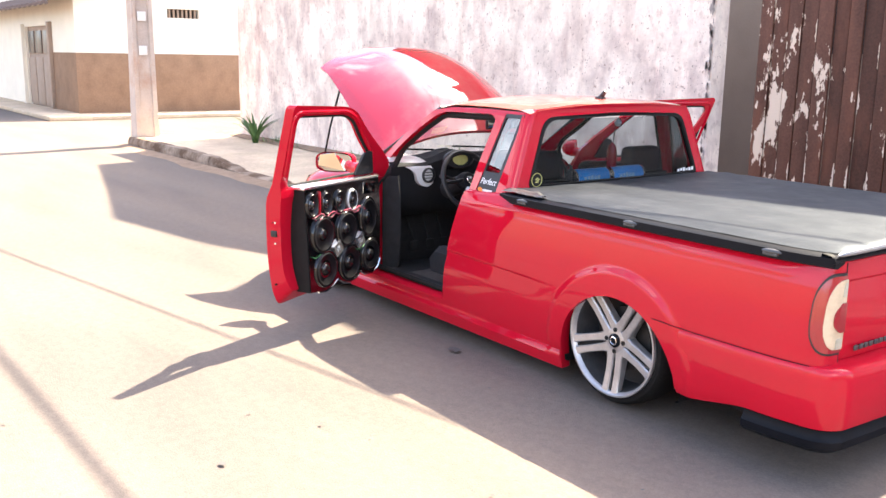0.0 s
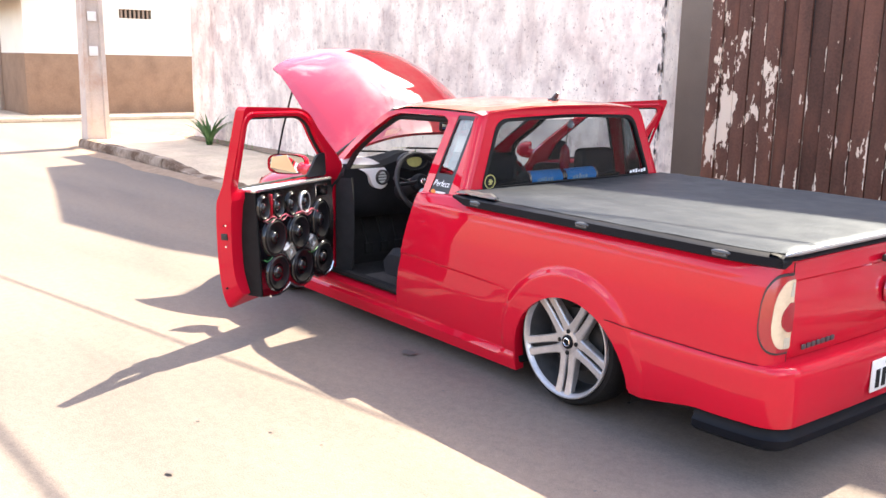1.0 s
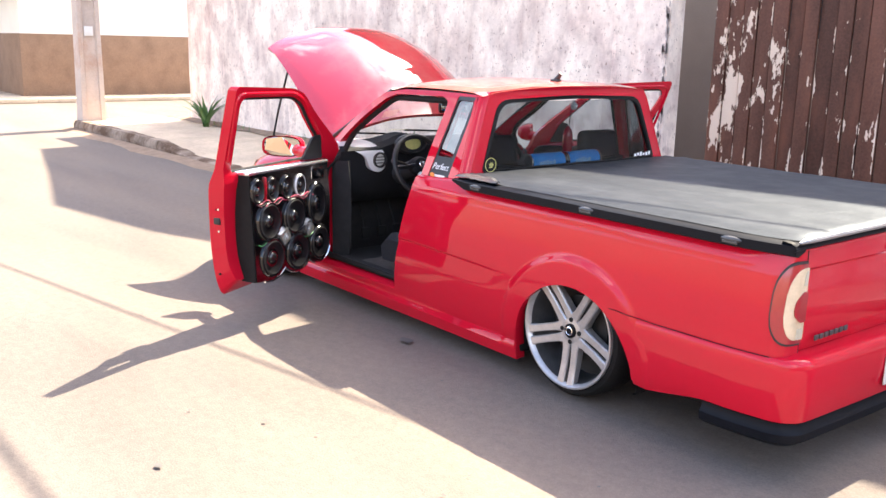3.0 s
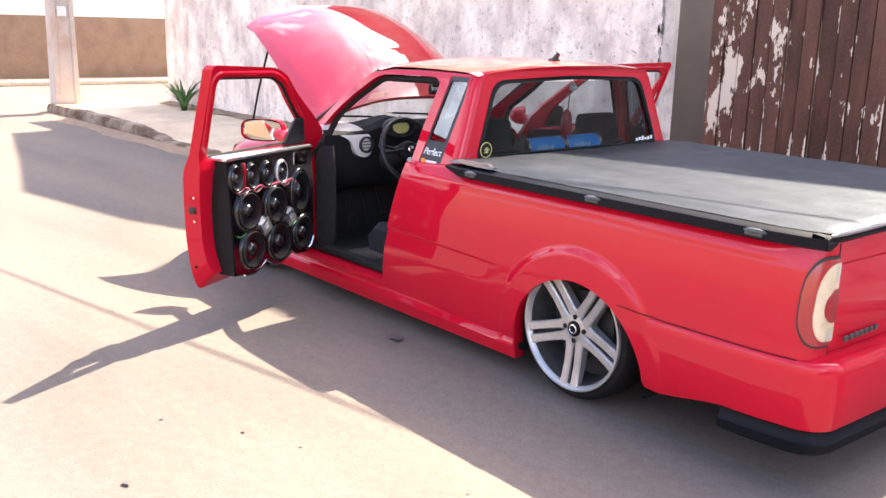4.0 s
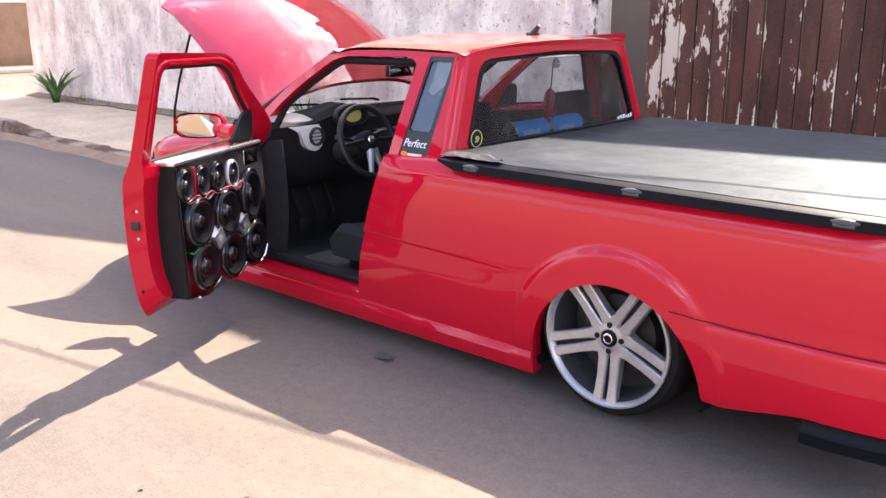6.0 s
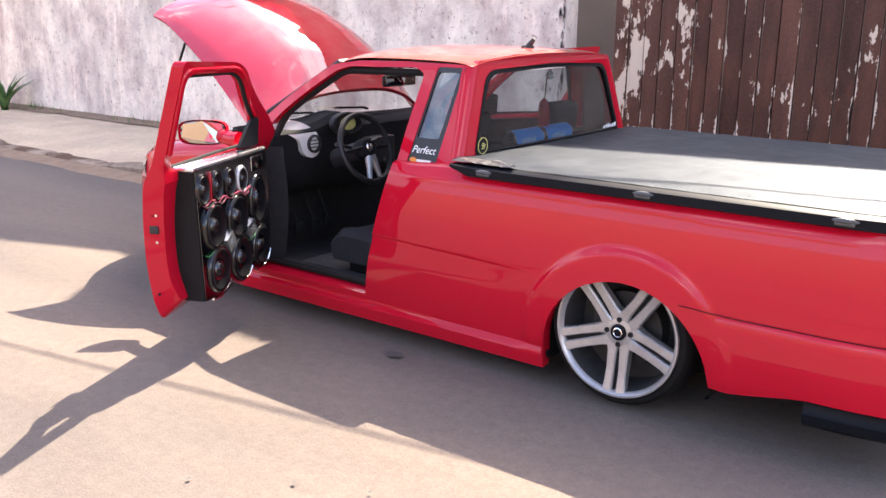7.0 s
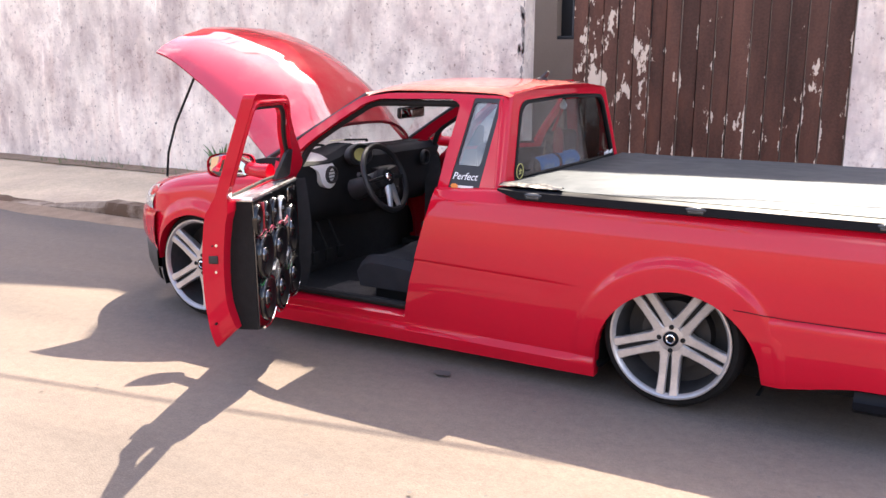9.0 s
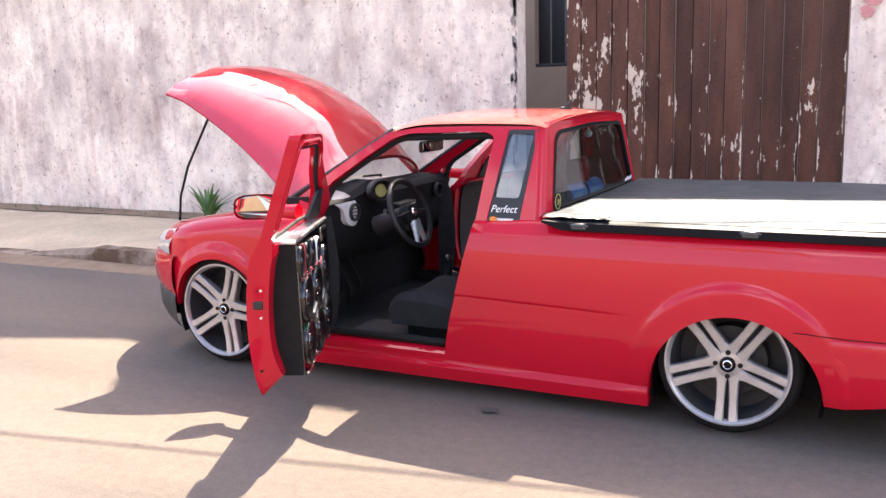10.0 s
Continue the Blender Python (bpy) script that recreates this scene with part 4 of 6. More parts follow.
def build_door(right):
    bm = bmesh.new()
    outer = [(-2.075, 0.21), (-1.21, 0.18), (-1.185, 0.26), (-1.165, 0.58), (-1.125, 0.82), (-1.062, 1.255), (-1.075, 1.272), (-1.56, 1.25), (-1.67, 1.215), (-1.98, 0.985), (-2.08, 0.90), (-2.095, 0.78)]
    hole = rounded([(-1.95, 0.845), (-1.185, 0.83), (-1.112, 1.218), (-1.56, 1.208), (-1.672, 1.165), (-1.90, 0.965)], [0.02, 0.03, 0.06, 0.08, 0.08, 0.03], 5)
    full = 0.07 if right else 0.088
    thick = lambda x, z: full - (full - 0.045) * sstep(0.78, 0.86, z)
    plate(bm, rounded(outer, [0.03, 0.03, 0.03, 0.06, 0.08, 0.01, 0.01, 0.05, 0.08, 0.03, 0.03, 0.03], 4), [hole], lambda x, z: (x, door_y(z, x), z), lambda x, z: (x - 0.012 * sstep(-1.5, -1.2, x), door_y(z, x) + thick(x, z), z + 0.085 * (1 - sstep(0.17, 0.45, z))))
    if right:
        for v in bm.verts:
            v.co.x -= 0.09 * (1 - sstep(0.85, 1.2, v.co.z)) * sstep(-1.6, -1.2, v.co.x)
    swing(bm, right)
    door = part("door", bm, RED, car, "open red passenger door" if right else "open red driver door fitted with loudspeakers", smooth=30)
    # dark corner panel and rubber round the window
    bm = bmesh.new()
    plate(bm, rounded([(-1.955, 0.84), (-1.80, 0.84), (-1.83, 0.97), (-1.885, 0.985)], 0.015, 3), [], lambda x, z: (x, door_y(z, x) + 0.045, z), lambda x, z: (x, door_y(z, x) + 0.06, z))
    swing(bm, right)
    part("mirror_corner", bm, BLACK, door)
    bm = bmesh.new()
    pts = [(p.x, door_y(p.y, p.x) + 0.03, p.y) for p in dense(hole, 0.05)]
    tube(bm, pts + pts[:1], 0.012, 6, caps=False)
    swing(bm, right)
    part("window_rubber", bm, RUBBER, door)
    # pressed bead round the window on the inner side
    bm = bmesh.new()
    mid = Vector((-1.55, 1.02))
    loop = [mid + Vector(((p.x - mid.x) * 1.055, (p.y - mid.y) * 1.10)) for p in dense(hole, 0.05)]
    pts = [(p.x, door_y(p.y, p.x) + 0.046, p.y) for p in loop if p.y > 0.86]
    cut = max(range(len(pts)), key=lambda i: (Vector(pts[i]) - Vector(pts[i - 1])).length)
    tube(bm, pts[cut:] + pts[:cut], 0.010, 8)
    swing(bm, right)
    part("frame_bead", bm, RED, door)
    # mirror
    bm = bmesh.new()
    c = Vector((-2.005, -0.085, 0.885))
    rows = []
    for i, (dx, s) in enumerate(((-0.085, 0.25), (-0.075, 0.55), (-0.05, 0.82), (-0.01, 0.97), (0.025, 1.0))):
        rows.append([(c.x + dx - 0.05 * (math.cos(a) * s), c.y + 0.105 * s * math.copysign(abs(math.cos(a)) ** 0.55, math.cos(a)), c.z + 0.062 * s * math.copysign(abs(math.sin(a)) ** 0.6, math.sin(a))) for a in [2 * math.pi * k / 28 for k in range(28)]])
    vs = grid(bm, rows, 0, True)
    bm.faces.new(vs[0])
    tube(bm, [(-2.02, 0.0, 0.865), (-1.98, 0.06, 0.86), (-1.96, 0.12, 0.86)], [0.035, 0.035, 0.04], 10)
    swing(bm, right)
    housing = part("mirror_housing", bm, RED, door)
    bm = bmesh.new()
    bm.faces.new([bm.verts.new((c.x + 0.020 - 0.042 * math.cos(a), c.y + 0.098 * math.copysign(abs(math.cos(a)) ** 0.55, math.cos(a)), c.z + 0.055 * math.copysign(abs(math.sin(a)) ** 0.6, math.sin(a)))) for a in [2 * math.pi * k / 28 for k in range(28)]])
    swing(bm, right)
    part("mirror_glass", bm, MIRROR, door, "mirror glass", smooth=0)
    # latch and fixings on the closing edge
    bm = bmesh.new()
    box(bm, (-1.186, 0.075, 0.565), (-1.163, 0.115, 0.60), 0.004)
    swing(bm, right)
    part("latch", bm, BLACK, door, "black door latch")
    for z, dy in ((0.66, 0.015), (0.645, 0.045), (0.645, 0.062), (0.53, 0.055), (0.30, 0.04)):
        bm = bmesh.new()
        x = -1.19 + 0.06 * (z - 0.3) + 0.004
        tube(bm, [(x - 0.004, 0.05 + dy, z), (x + 0.006, 0.05 + dy, z)], 0.006 if dy > 0.03 else 0.010, 8)
        swing(bm, right)
        part("bolt", bm, RUBBER if dy < 0.05 else CHROME, door)
    # outside handle
    bm = bmesh.new()
    box(bm, (-1.36, 0.046, 0.70), (-1.22, 0.080, 0.73), 0.008)
    swing(bm, right)
    part("handle", bm, BLACK, door)
    return door


def driver(bm, x, z, r, y0, ov=1.0):
    """One loudspeaker on the inner face, facing the cab."""
    m = Matrix.Translation((x, y0, z)) @ Matrix.Rotation(radians(-90), 4, "X") @ Matrix.Diagonal((1, ov, 1, 1))
    lathe(bm, [(r, -0.02), (r, 0.004), (r * 0.95, 0.011), (r * 0.87, 0.008)], m, 28, 0)
    lathe(bm, [(r * 0.88, 0.008), (r * 0.82, 0.013), (r * 0.75, 0.007), (r * 0.52, 0.001), (r * 0.34, -0.0025)], m, 28, 1)
    lathe(bm, [(r * 0.37, -0.003), (r * 0.34, 0.005), (r * 0.29, 0.004), (r * 0.28, 0.0)], m, 24, 2)
    lathe(bm, [(r * 0.285, 0.0), (r * 0.24, 0.009), (r * 0.12, 0.015), (0.0005, 0.016)], m, 20, 3)


for right in (False, True):
    door = build_door(right)
    if right:
        bm = bmesh.new()
        plate(bm, rounded([(-2.05, 0.25), (-1.27, 0.25), (-1.20, 0.80), (-2.05, 0.82)], 0.04, 4), [], lambda x, z: (x, door_y(z, x) + 0.069, z), lambda x, z: (x, door_y(z, x) + 0.085, z))
        swing(bm, True)
        part("door_trim", bm, BLACK, door)
        continue
    # speaker box with a scalloped lower edge
    Y0, Y1 = 0.125, 0.245
    bm = bmesh.new()
    low = [(-1.36, 0.245), (-1.43, 0.238), (-1.50, 0.255), (-1.545, 0.285), (-1.60, 0.255), (-1.665, 0.245), (-1.73, 0.258), (-1.77, 0.29), (-1.82, 0.265), (-1.89, 0.258), (-1.96, 0.285), (-1.985, 0.33)]
    outer = [(-1.245, 0.815), (-1.285, 0.25)] + low + [(-1.99, 0.60), (-1.965, 0.835)]
    plate(bm, outer, [], lambda x, z: (x, Y0, z), lambda x, z: (x, Y1 - 0.003, z))
    swing(bm)
    part("speaker_box", bm, RUBBER, door, "black loudspeaker enclosure")
    bm = bmesh.new()
    plate(bm, [(x - 0.008 if x > -1.3 else x, z) for x, z in outer], [], lambda x, z: (x, Y1 - 0.003, z), lambda x, z: (x, Y1 + 0.003, z))
    swing(bm)
    part("face_plate", bm, DARKCHROME, door, "mirror-black face plate")
    bm = bmesh.new()
    box(bm, (-1.375, Y1, 0.672), (-1.366, Y1 + 0.016, 0.80), 0.003)
    swing(bm)
    part("divider", bm, REDLENS, door, "red divider strip")
    bm = bmesh.new()
    box(bm, (-1.97, 0.115, 0.817), (-1.240, Y1 + 0.006, 0.836), 0.008)
    swing(bm)
    part("box_top", bm, POLISHED, door, "shiny top sheet of the enclosure")
    bm = bmesh.new()
    tube(bm, [(x, Y1 + 0.002, z - 0.004) for x, z in low], 0.007, 6)
    swing(bm)
    part("edge_trim", bm, CHROME, door, "clear edge strip")
    for i in range(4):
        bm = bmesh.new()
        driver(bm, -1.307 - 0.127 * i, 0.733 - 0.004 * i, 0.052 if i < 3 else 0.046, Y1 + 0.003, 1.35)
        swing(bm)
        part("tweeter", bm, [SILVER if i == 3 else GLOSS, CONE, CHROME, GLOSS], door)
    for x, z, r, ov in ((-1.40, 0.562, 0.105, 1.0), (-1.628, 0.560, 0.103, 1.0), (-1.845, 0.60, 0.088, 1.38), (-1.428, 0.362, 0.106, 1.0), (-1.660, 0.360, 0.108, 1.0), (-1.875, 0.372, 0.100, 1.0)):
        bm = bmesh.new()
        driver(bm, x, z, r, Y1 + 0.003 + (0.003 if z > 0.45 else 0.0), ov)
        swing(bm)
        part("loudspeaker", bm, [GLOSS, CONE, DARKCHROME, GLOSS], door)
    for x, z in ((-1.530, 0.462), (-1.752, 0.476)):
        bm = bmesh.new()
        dia = lambda r_: [(x + r_ * math.cos(q), z + r_ * math.sin(q)) for q in (0.3, 1.87, 3.44, 5.01)]
        plate(bm, dia(0.050), [dia(0.022)], lambda u, v: (u, Y1 - 0.005, v), lambda u, v: (u, Y1 + 0.022, v))
        swing(bm)
        part("terminal_block", bm, POLISHED, door, "chromed connector block")
    random.seed(8)
    for mm, zs in ((PINK, 0.655), (PINK, 0.668), (GREEN, 0.45), (GREEN, 0.43), (RUBBER, 0.66)):
        bm = bmesh.new()
        pts = [(-1.30 - 0.024 * i, Y1 + 0.008 + random.uniform(0, 0.008), zs + 0.009 * math.sin(i * 1.24 + zs * 90) + random.uniform(-0.005, 0.005)) for i in range(22)]
        if mm is GREEN:
            pts = pts[:4] if zs > 0.44 else pts[-5:]
        tube(bm, pts, 0.0028, 5)
        swing(bm)
        part("wire", bm, mm, door)
    bm = bmesh.new()
    box(bm, (-1.925, Y1 - 0.01, 0.735), (-1.80, Y1 + 0.008, 0.805), 0.006)
    swing(bm)
    part("crossover", bm, DARKCHROME, door, "silver crossover plate")


# wheels
def wheel(cx, front):
    name = "wheel"
    bm = bmesh.new()
    m = Matrix.Translation((cx, 0.05, HUB_Z)) @ Matrix.Rotation(radians(90), 4, "X")
    lathe(bm, [(0.245, -0.02), (0.256, -0.014), (0.274, -0.018), (0.287, -0.035), (0.294, -0.08), (0.294, -0.16), (0.288, -0.19), (0.25, -0.2)], m, 56)
    w = part(name, bm, TYRE, car, "low-profile tyre on a silver alloy wheel")
    bm = bmesh.new()
    lathe(bm, [(0.246, -0.03), (0.252, -0.006), (0.250, 0.0), (0.243, 0.0), (0.236, -0.006), (0.230, -0.02)], m, 64)
    part("rim", bm, ALLOY, w)
    bm = bmesh.new()
    lathe(bm, [(0.231, -0.019), (0.226, -0.05), (0.215, -0.15), (0.20, -0.18)], m, 48)
    part("rim_barrel", bm, DARKMETAL, w)
    bm = bmesh.new()
    lathe(bm, [(0.215, -0.15), (0.15, -0.16), (0.145, -0.10), (0.02, -0.10)], m, 32)
    part("brake", bm, BRAKE, w)
    bm = bmesh.new()
    lathe(bm, [(0.04, -0.08), (0.056, -0.038), (0.052, -0.031), (0.034, -0.0285), (0.033, -0.037)], m, 40)
    part("hub", bm, ALLOY, w)
    for s in range(5):
        a = radians(-90 + 72 * s + (14 if front else 0))
        for side in (-1, 1):
            bm = bmesh.new()
            prof = []
            for r, wd, off, h, d in ((0.022, 0.024, 0.022, -0.033, 0.05), (0.055, 0.025, 0.025, -0.032, 0.05), (0.085, 0.019, 0.0245, -0.030, 0.045), (0.15, 0.0172, 0.0255, -0.024, 0.04), (0.205, 0.018, 0.0268, -0.014, 0.035), (0.240, 0.021, 0.029, -0.006, 0.03)):
                c0 = side * off
                prof.append([(r, c0 - wd, h - 0.006), (r, c0 - wd * 0.75, h), (r, c0 + wd * 0.75, h), (r, c0 + wd, h - 0.006), (r, c0 + wd * 0.9, h - d), (r, c0 - wd * 0.9, h - d)])
            rm = m @ Matrix.Rotation(a, 4, "Z")
            vs = grid(bm, [[rm @ Vector(p) for p in row] for row in prof], 0, True)
            bm.faces.new(vs[0]), bm.faces.new(vs[-1])
            part("spoke", bm, ALLOY, w, smooth=30)
        bm = bmesh.new()
        rm = m @ Matrix.Rotation(a, 4, "Z")
        vs = [rm @ Vector(p) for p in ((0.06, -0.010, -0.046), (0.238, -0.014, -0.03), (0.238, 0.014, -0.03), (0.06, 0.010, -0.046))]
        bm.faces.new([bm.verts.new(v) for v in vs])
        part("spoke_slot", bm, RUBBER, w)
    for s in range(4):
        a = radians(45 + 90 * s + 45)
        bm = bmesh.new()
        p = m @ Vector((0.049 * math.cos(a), 0.049 * math.sin(a), -0.036))
        tube(bm, [p + Vector((0, 0.01, 0)), p - Vector((0, 0.009, 0))], 0.0105, 10)
        part("wheel_bolt", bm, RUBBER, w)
    bm = bmesh.new()
    lathe(bm, [(0.031, -0.035), (0.031, -0.024), (0.026, -0.021), (0.0005, -0.020)], m, 24)
    cap = part("hub_cap", bm, RAIL, w)
    bm = bmesh.new()
    lathe(bm, [(0.020, -0.0195), (0.016, -0.018), (0.0145, -0.0195)], m, 20)
    part("cap_ring", bm, CHROME, w)
    return w


for cx, front in ((0.0, False), (AX_F, True)):
    w = wheel(cx, front)
    c = copy_thing(w, Matrix.Identity(4))
    c.parent = car
    c.matrix_basis = Matrix.Translation((0, 0, 0)) @ Matrix.Rotation(radians(180), 4, "Z") @ Matrix.Translation((-2 * (cx + 1.1), 0, 0))

# bed: rail, clips, cover
bm = bmesh.new()
prof = [(0.066, 0.814), (0.048, 0.820), (0.050, 0.853), (0.068, 0.862), (0.10, 0.866), (0.11, 0.858), (0.11, 0.83)]
for s in (0, 1):
    rows = []
    for i in range(21):
        x = -0.79 + 1.785 * i / 20
        e = 0.55 * max(0, x - 0.72) ** 2.2
        tp = 0.25 + 0.75 * sstep(-0.80, -0.70, x)
        rows.append([(x, (y + e) if not s else 2 * CY - y - e, 0.862 + (z - 0.862) * tp) for y, z in prof])
    vs = grid(bm, rows)
    bm.faces.new(vs[0]), bm.faces.new(vs[-1])
rows = []
for i in range(13):
    y = 0.075 + (2 * CY - 0.15) * i / 12
    rows.append([(1.045 - a, y, z) for a, z in ((0.06, 0.832), (0.045, 0.84), (0.05, 0.853), (0.066, 0.862), (0.10, 0.866), (0.11, 0.83))])
vs = grid(bm, rows)
part("bed_rail", bm, RAIL, car, "black tonneau rail")


def clips():
    for s in (0, 1):
        for x in (-0.62, 0.075, 0.76):
            bm = bmesh.new()
            bmesh.ops.create_uvsphere(bm, u_segments=16, v_segments=8, radius=1.0, matrix=Matrix.Translation((x, 0.056, 0.842)) @ Matrix.Diagonal((0.046, 0.017, 0.012, 1)))
            box(bm, (x - 0.032, 0.042, 0.826), (x + 0.032, 0.066, 0.840), 0.005)
            if s:
                for v in bm.verts:
                    v.co.y = 2 * CY - v.co.y
            part("rail_clip", bm, DARKCLIP, car, "grey rail clip")


clips()
bm = bmesh.new()
rows = []
for i in range(91):
    x = -0.79 + 1.80 * i / 90
    row = []
    for j in range(61):
        f = j / 60
        e = 0.55 * max(0, x - 0.72) ** 2.2
        y = 0.085 + e + (2 * CY - 0.17 - 2 * e) * f
        edge = min(f, 1 - f) * 1.67
        z = 0.867 + 0.012 * sstep(0, 0.10, edge) * sstep(0, 0.06, 1.01 - x) - 0.006 * math.sin(math.pi * f)
        z += 0.0028 * noise.noise((x * 3.0, y * 9, 1)) + 0.0015 * noise.noise((x * 8, y * 22, 6))
        ruck = sstep(-0.45, -0.75, x) * (1 - sstep(0.05, 0.35, edge))
        z += ruck * 0.010 * noise.noise((x * 11, y * 26, 2))
        row.append((x, y, z))
    rows.append(row)
grid(bm, rows)
part("tonneau_cover", bm, VINYL, car, "dull black vinyl bed cover, sunlit along one side")
bm = bmesh.new()
tube(bm, [(1.000, 0.085, 0.866), (1.006, 0.11, 0.871), (1.008, 0.16, 0.872), (1.008, 2 * CY - 0.16, 0.872), (1.006, 2 * CY - 0.11, 0.871), (1.0, 2 * CY - 0.085, 0.866)], [0.004, 0.010, 0.012, 0.012, 0.010, 0.004], 8)
part("cover_hem", bm, mat("grey_hem", (0.35, 0.35, 0.36), 0.4, metal=0.5, var=0.1), car, "pale grey hem of the cover")
bm = bmesh.new()
rows = []
for i in range(36):
    x = -0.795 + 0.30 * i / 35
    row = []
    for j in range(13):
        f = j / 12
        w_ = 0.10 * (1 - 0.7 * sstep(-0.62, -0.50, x))
        row.append((x + 0.01 * noise.noise((i * 0.4, j * 0.5, 3)), 0.066 + w_ * f, 0.872 + 0.010 * abs(noise.noise((x * 15, f * 3, 7))) + 0.008 * math.sin(math.pi * f)))
    rows.append(row)
grid(bm, rows)
part("cover_hem_fold", bm, mat("pale_vinyl", (0.035, 0.035, 0.038), 0.36, var=0.25, scale=30, bump=0.4), car, "crumpled grey edge of the cover")

# tail
PY = 0.83
bm = bmesh.new()
rows = []
for i in range(29):
    y = 0.170 + (2 * CY - 0.340) * i / 28
    k = (y - CY) / 0.745
    bow = 0.018 * (1 - k * k)
    rows.append([(x + bow, y, z) for x, z in ((0.95, 0.838), (0.975, 0.834), (0.985, 0.82), (0.99, 0.765), (0.982, 0.755), (0.99, 0.70), (1.0, 0.60), (0.994, 0.52), (0.98, 0.465), (0.96, 0.455))])
grid(bm, rows)
part("tailgate", bm, RED, car)


def tail_corner(bm):
    # painted post round the lamp
    rows = []
    for k in range(24):
        z = 0.40 + 0.435 * k / 23
        y0 = side_y(0.985, z)
        rows.append([(0.985, y0, z), (0.989, y0 + 0.012, z), (0.991, y0 + 0.03, z), (0.991, 0.165, z), (0.96, 0.167, z)])
    grid(bm, rows)


both(tail_corner, "tail_post", RED)


def corner_point(s, z, off):
    """Round the rear corner: s in metres from the lamp's inner edge, forwards along the flank."""
    yc = side_y(0.93, z)
    if s < 0.06:
        return (0.992 + off, 0.165 + (yc + 0.055 - 0.165) * s / 0.06, z)
    if s < 0.15:
        a = (s - 0.06) / 0.09 * math.pi / 2
        return (0.933 + (0.059 + off) * math.cos(a), yc + 0.055 - (0.055 + off) * math.sin(a), z)
    x = 0.933 - (s - 0.15)
    return (x, side_y(x, z) - off, z)


def lamp_skin(bm, outline, off, back):
    s0, s1 = min(p[0] for p in outline) + 1e-4, max(p[0] for p in outline) - 1e-4
    rows = []
    for i in range(27):
        s = s0 + (s1 - s0) * i / 26
        cut = []
        for a, b in zip(outline, outline[1:] + outline[:1]):
            if (a[0] - s) * (b[0] - s) < 0:
                cut.append(a[1] + (b[1] - a[1]) * (s - a[0]) / (b[0] - a[0]))
        lo, hi = min(cut), max(cut)
        zs = [lo + (hi - lo) * q / 12 for q in range(13)]
        rows.append([corner_point(s, lo, back)] + [corner_point(s, z, off) for z in zs] + [corner_point(s, hi, back)])
        if i in (0, 26):
            edge = [corner_point(s, lo, back)] + [corner_point(s, z, back) for z in zs] + [corner_point(s, hi, back)]
            rows.insert(0, edge) if i == 0 else rows.append(edge)
    grid(bm, rows)


lamp_outline = rounded([(0.0, 0.795), (0.0, 0.495), (0.118, 0.503), (0.152, 0.57), (0.152, 0.72), (0.118, 0.795)], [0.005, 0.012, 0.05, 0.05, 0.06, 0.05], 5)
inset = lambda ds, dz: [(min(p[0] * (0.16 - ds) / 0.16, 0.16 - ds) + 0.002, 0.645 + (p[1] - 0.645) * (0.15 - dz) / 0.15) for p in lamp_outline]
lamps = both(lambda bm: lamp_skin(bm, lamp_outline, 0.005, -0.01), "tail_lamp", BLACK, "cream and red tail lamp")
for k, lp in enumerate(lamps):
    for nm, outl, off, mm in (("red_surround", inset(0.008, 0.008), 0.008, REDLENS), ("lens", inset(0.048, 0.022), 0.012, LENS), ("red_lens", rounded([(0.003, 0.690), (0.003, 0.582), (0.050, 0.582), (0.080, 0.61), (0.080, 0.662), (0.050, 0.690)], [0.003, 0.003, 0.03, 0.03, 0.03, 0.03], 5), 0.017, REDLENS), ("reflector", rounded([(0.012, 0.762), (0.012, 0.712), (0.055, 0.712), (0.055, 0.762)], 0.006, 3), 0.0145, DULLLENS), ("reflector", rounded([(0.012, 0.560), (0.012, 0.522), (0.055, 0.522), (0.055, 0.560)], 0.006, 3), 0.0145, DULLLENS)):
        bm = bmesh.new()
        lamp_skin(bm, outl, off, off - 0.006)
        if k:
            for v in bm.verts:
                v.co.y = 2 * CY - v.co.y
        part(nm, bm, mm, lp)

# rear bumper wrapping the tail
def bumper_path():
    p = [(0.365 + 0.0335 * i, None) for i in range(18)]
    pts = [(x, side_y(min(x, 0.93), 0.36) - 0.010 * sstep(0.38, 0.62, x) + 0.001) for x, _ in p]
    for i in range(1, 9):
        a = math.pi / 2 * i / 8
        pts.append((0.93 + 0.14 * math.sin(a), pts[17][1] + 0.13 * (1 - math.cos(a))))
    pts += [(1.07 + 0.02 * math.sin(math.pi * i / 24), pts[25][1] + (2 * CY - 2 * pts[25][1]) * i / 24) for i in range(1, 12)]
    pts.append((1.09, CY))
    return pts + [(x, 2 * CY - y) for x, y in reversed(pts[:-1])]


bp = bumper_path()


def sweep_tail(bm, prof, skip=0):
    rows = []
    for i, (x, y) in enumerate(bp):
        if not skip <= i < len(bp) - skip:
            continue
        a, b = Vector(bp[max(0, i - 1)]), Vector(bp[min(len(bp) - 1, i + 1)])
        d = (b - a).normalized()
        nrm = Vector((d.y, -d.x))
        rows.append([(x + nrm.x * o, y + nrm.y * o, z + (0.03 * sstep(0.62, 0.45, x) * -1 if z < 0.3 else 0)) for o, z in prof])
    grid(bm, rows)


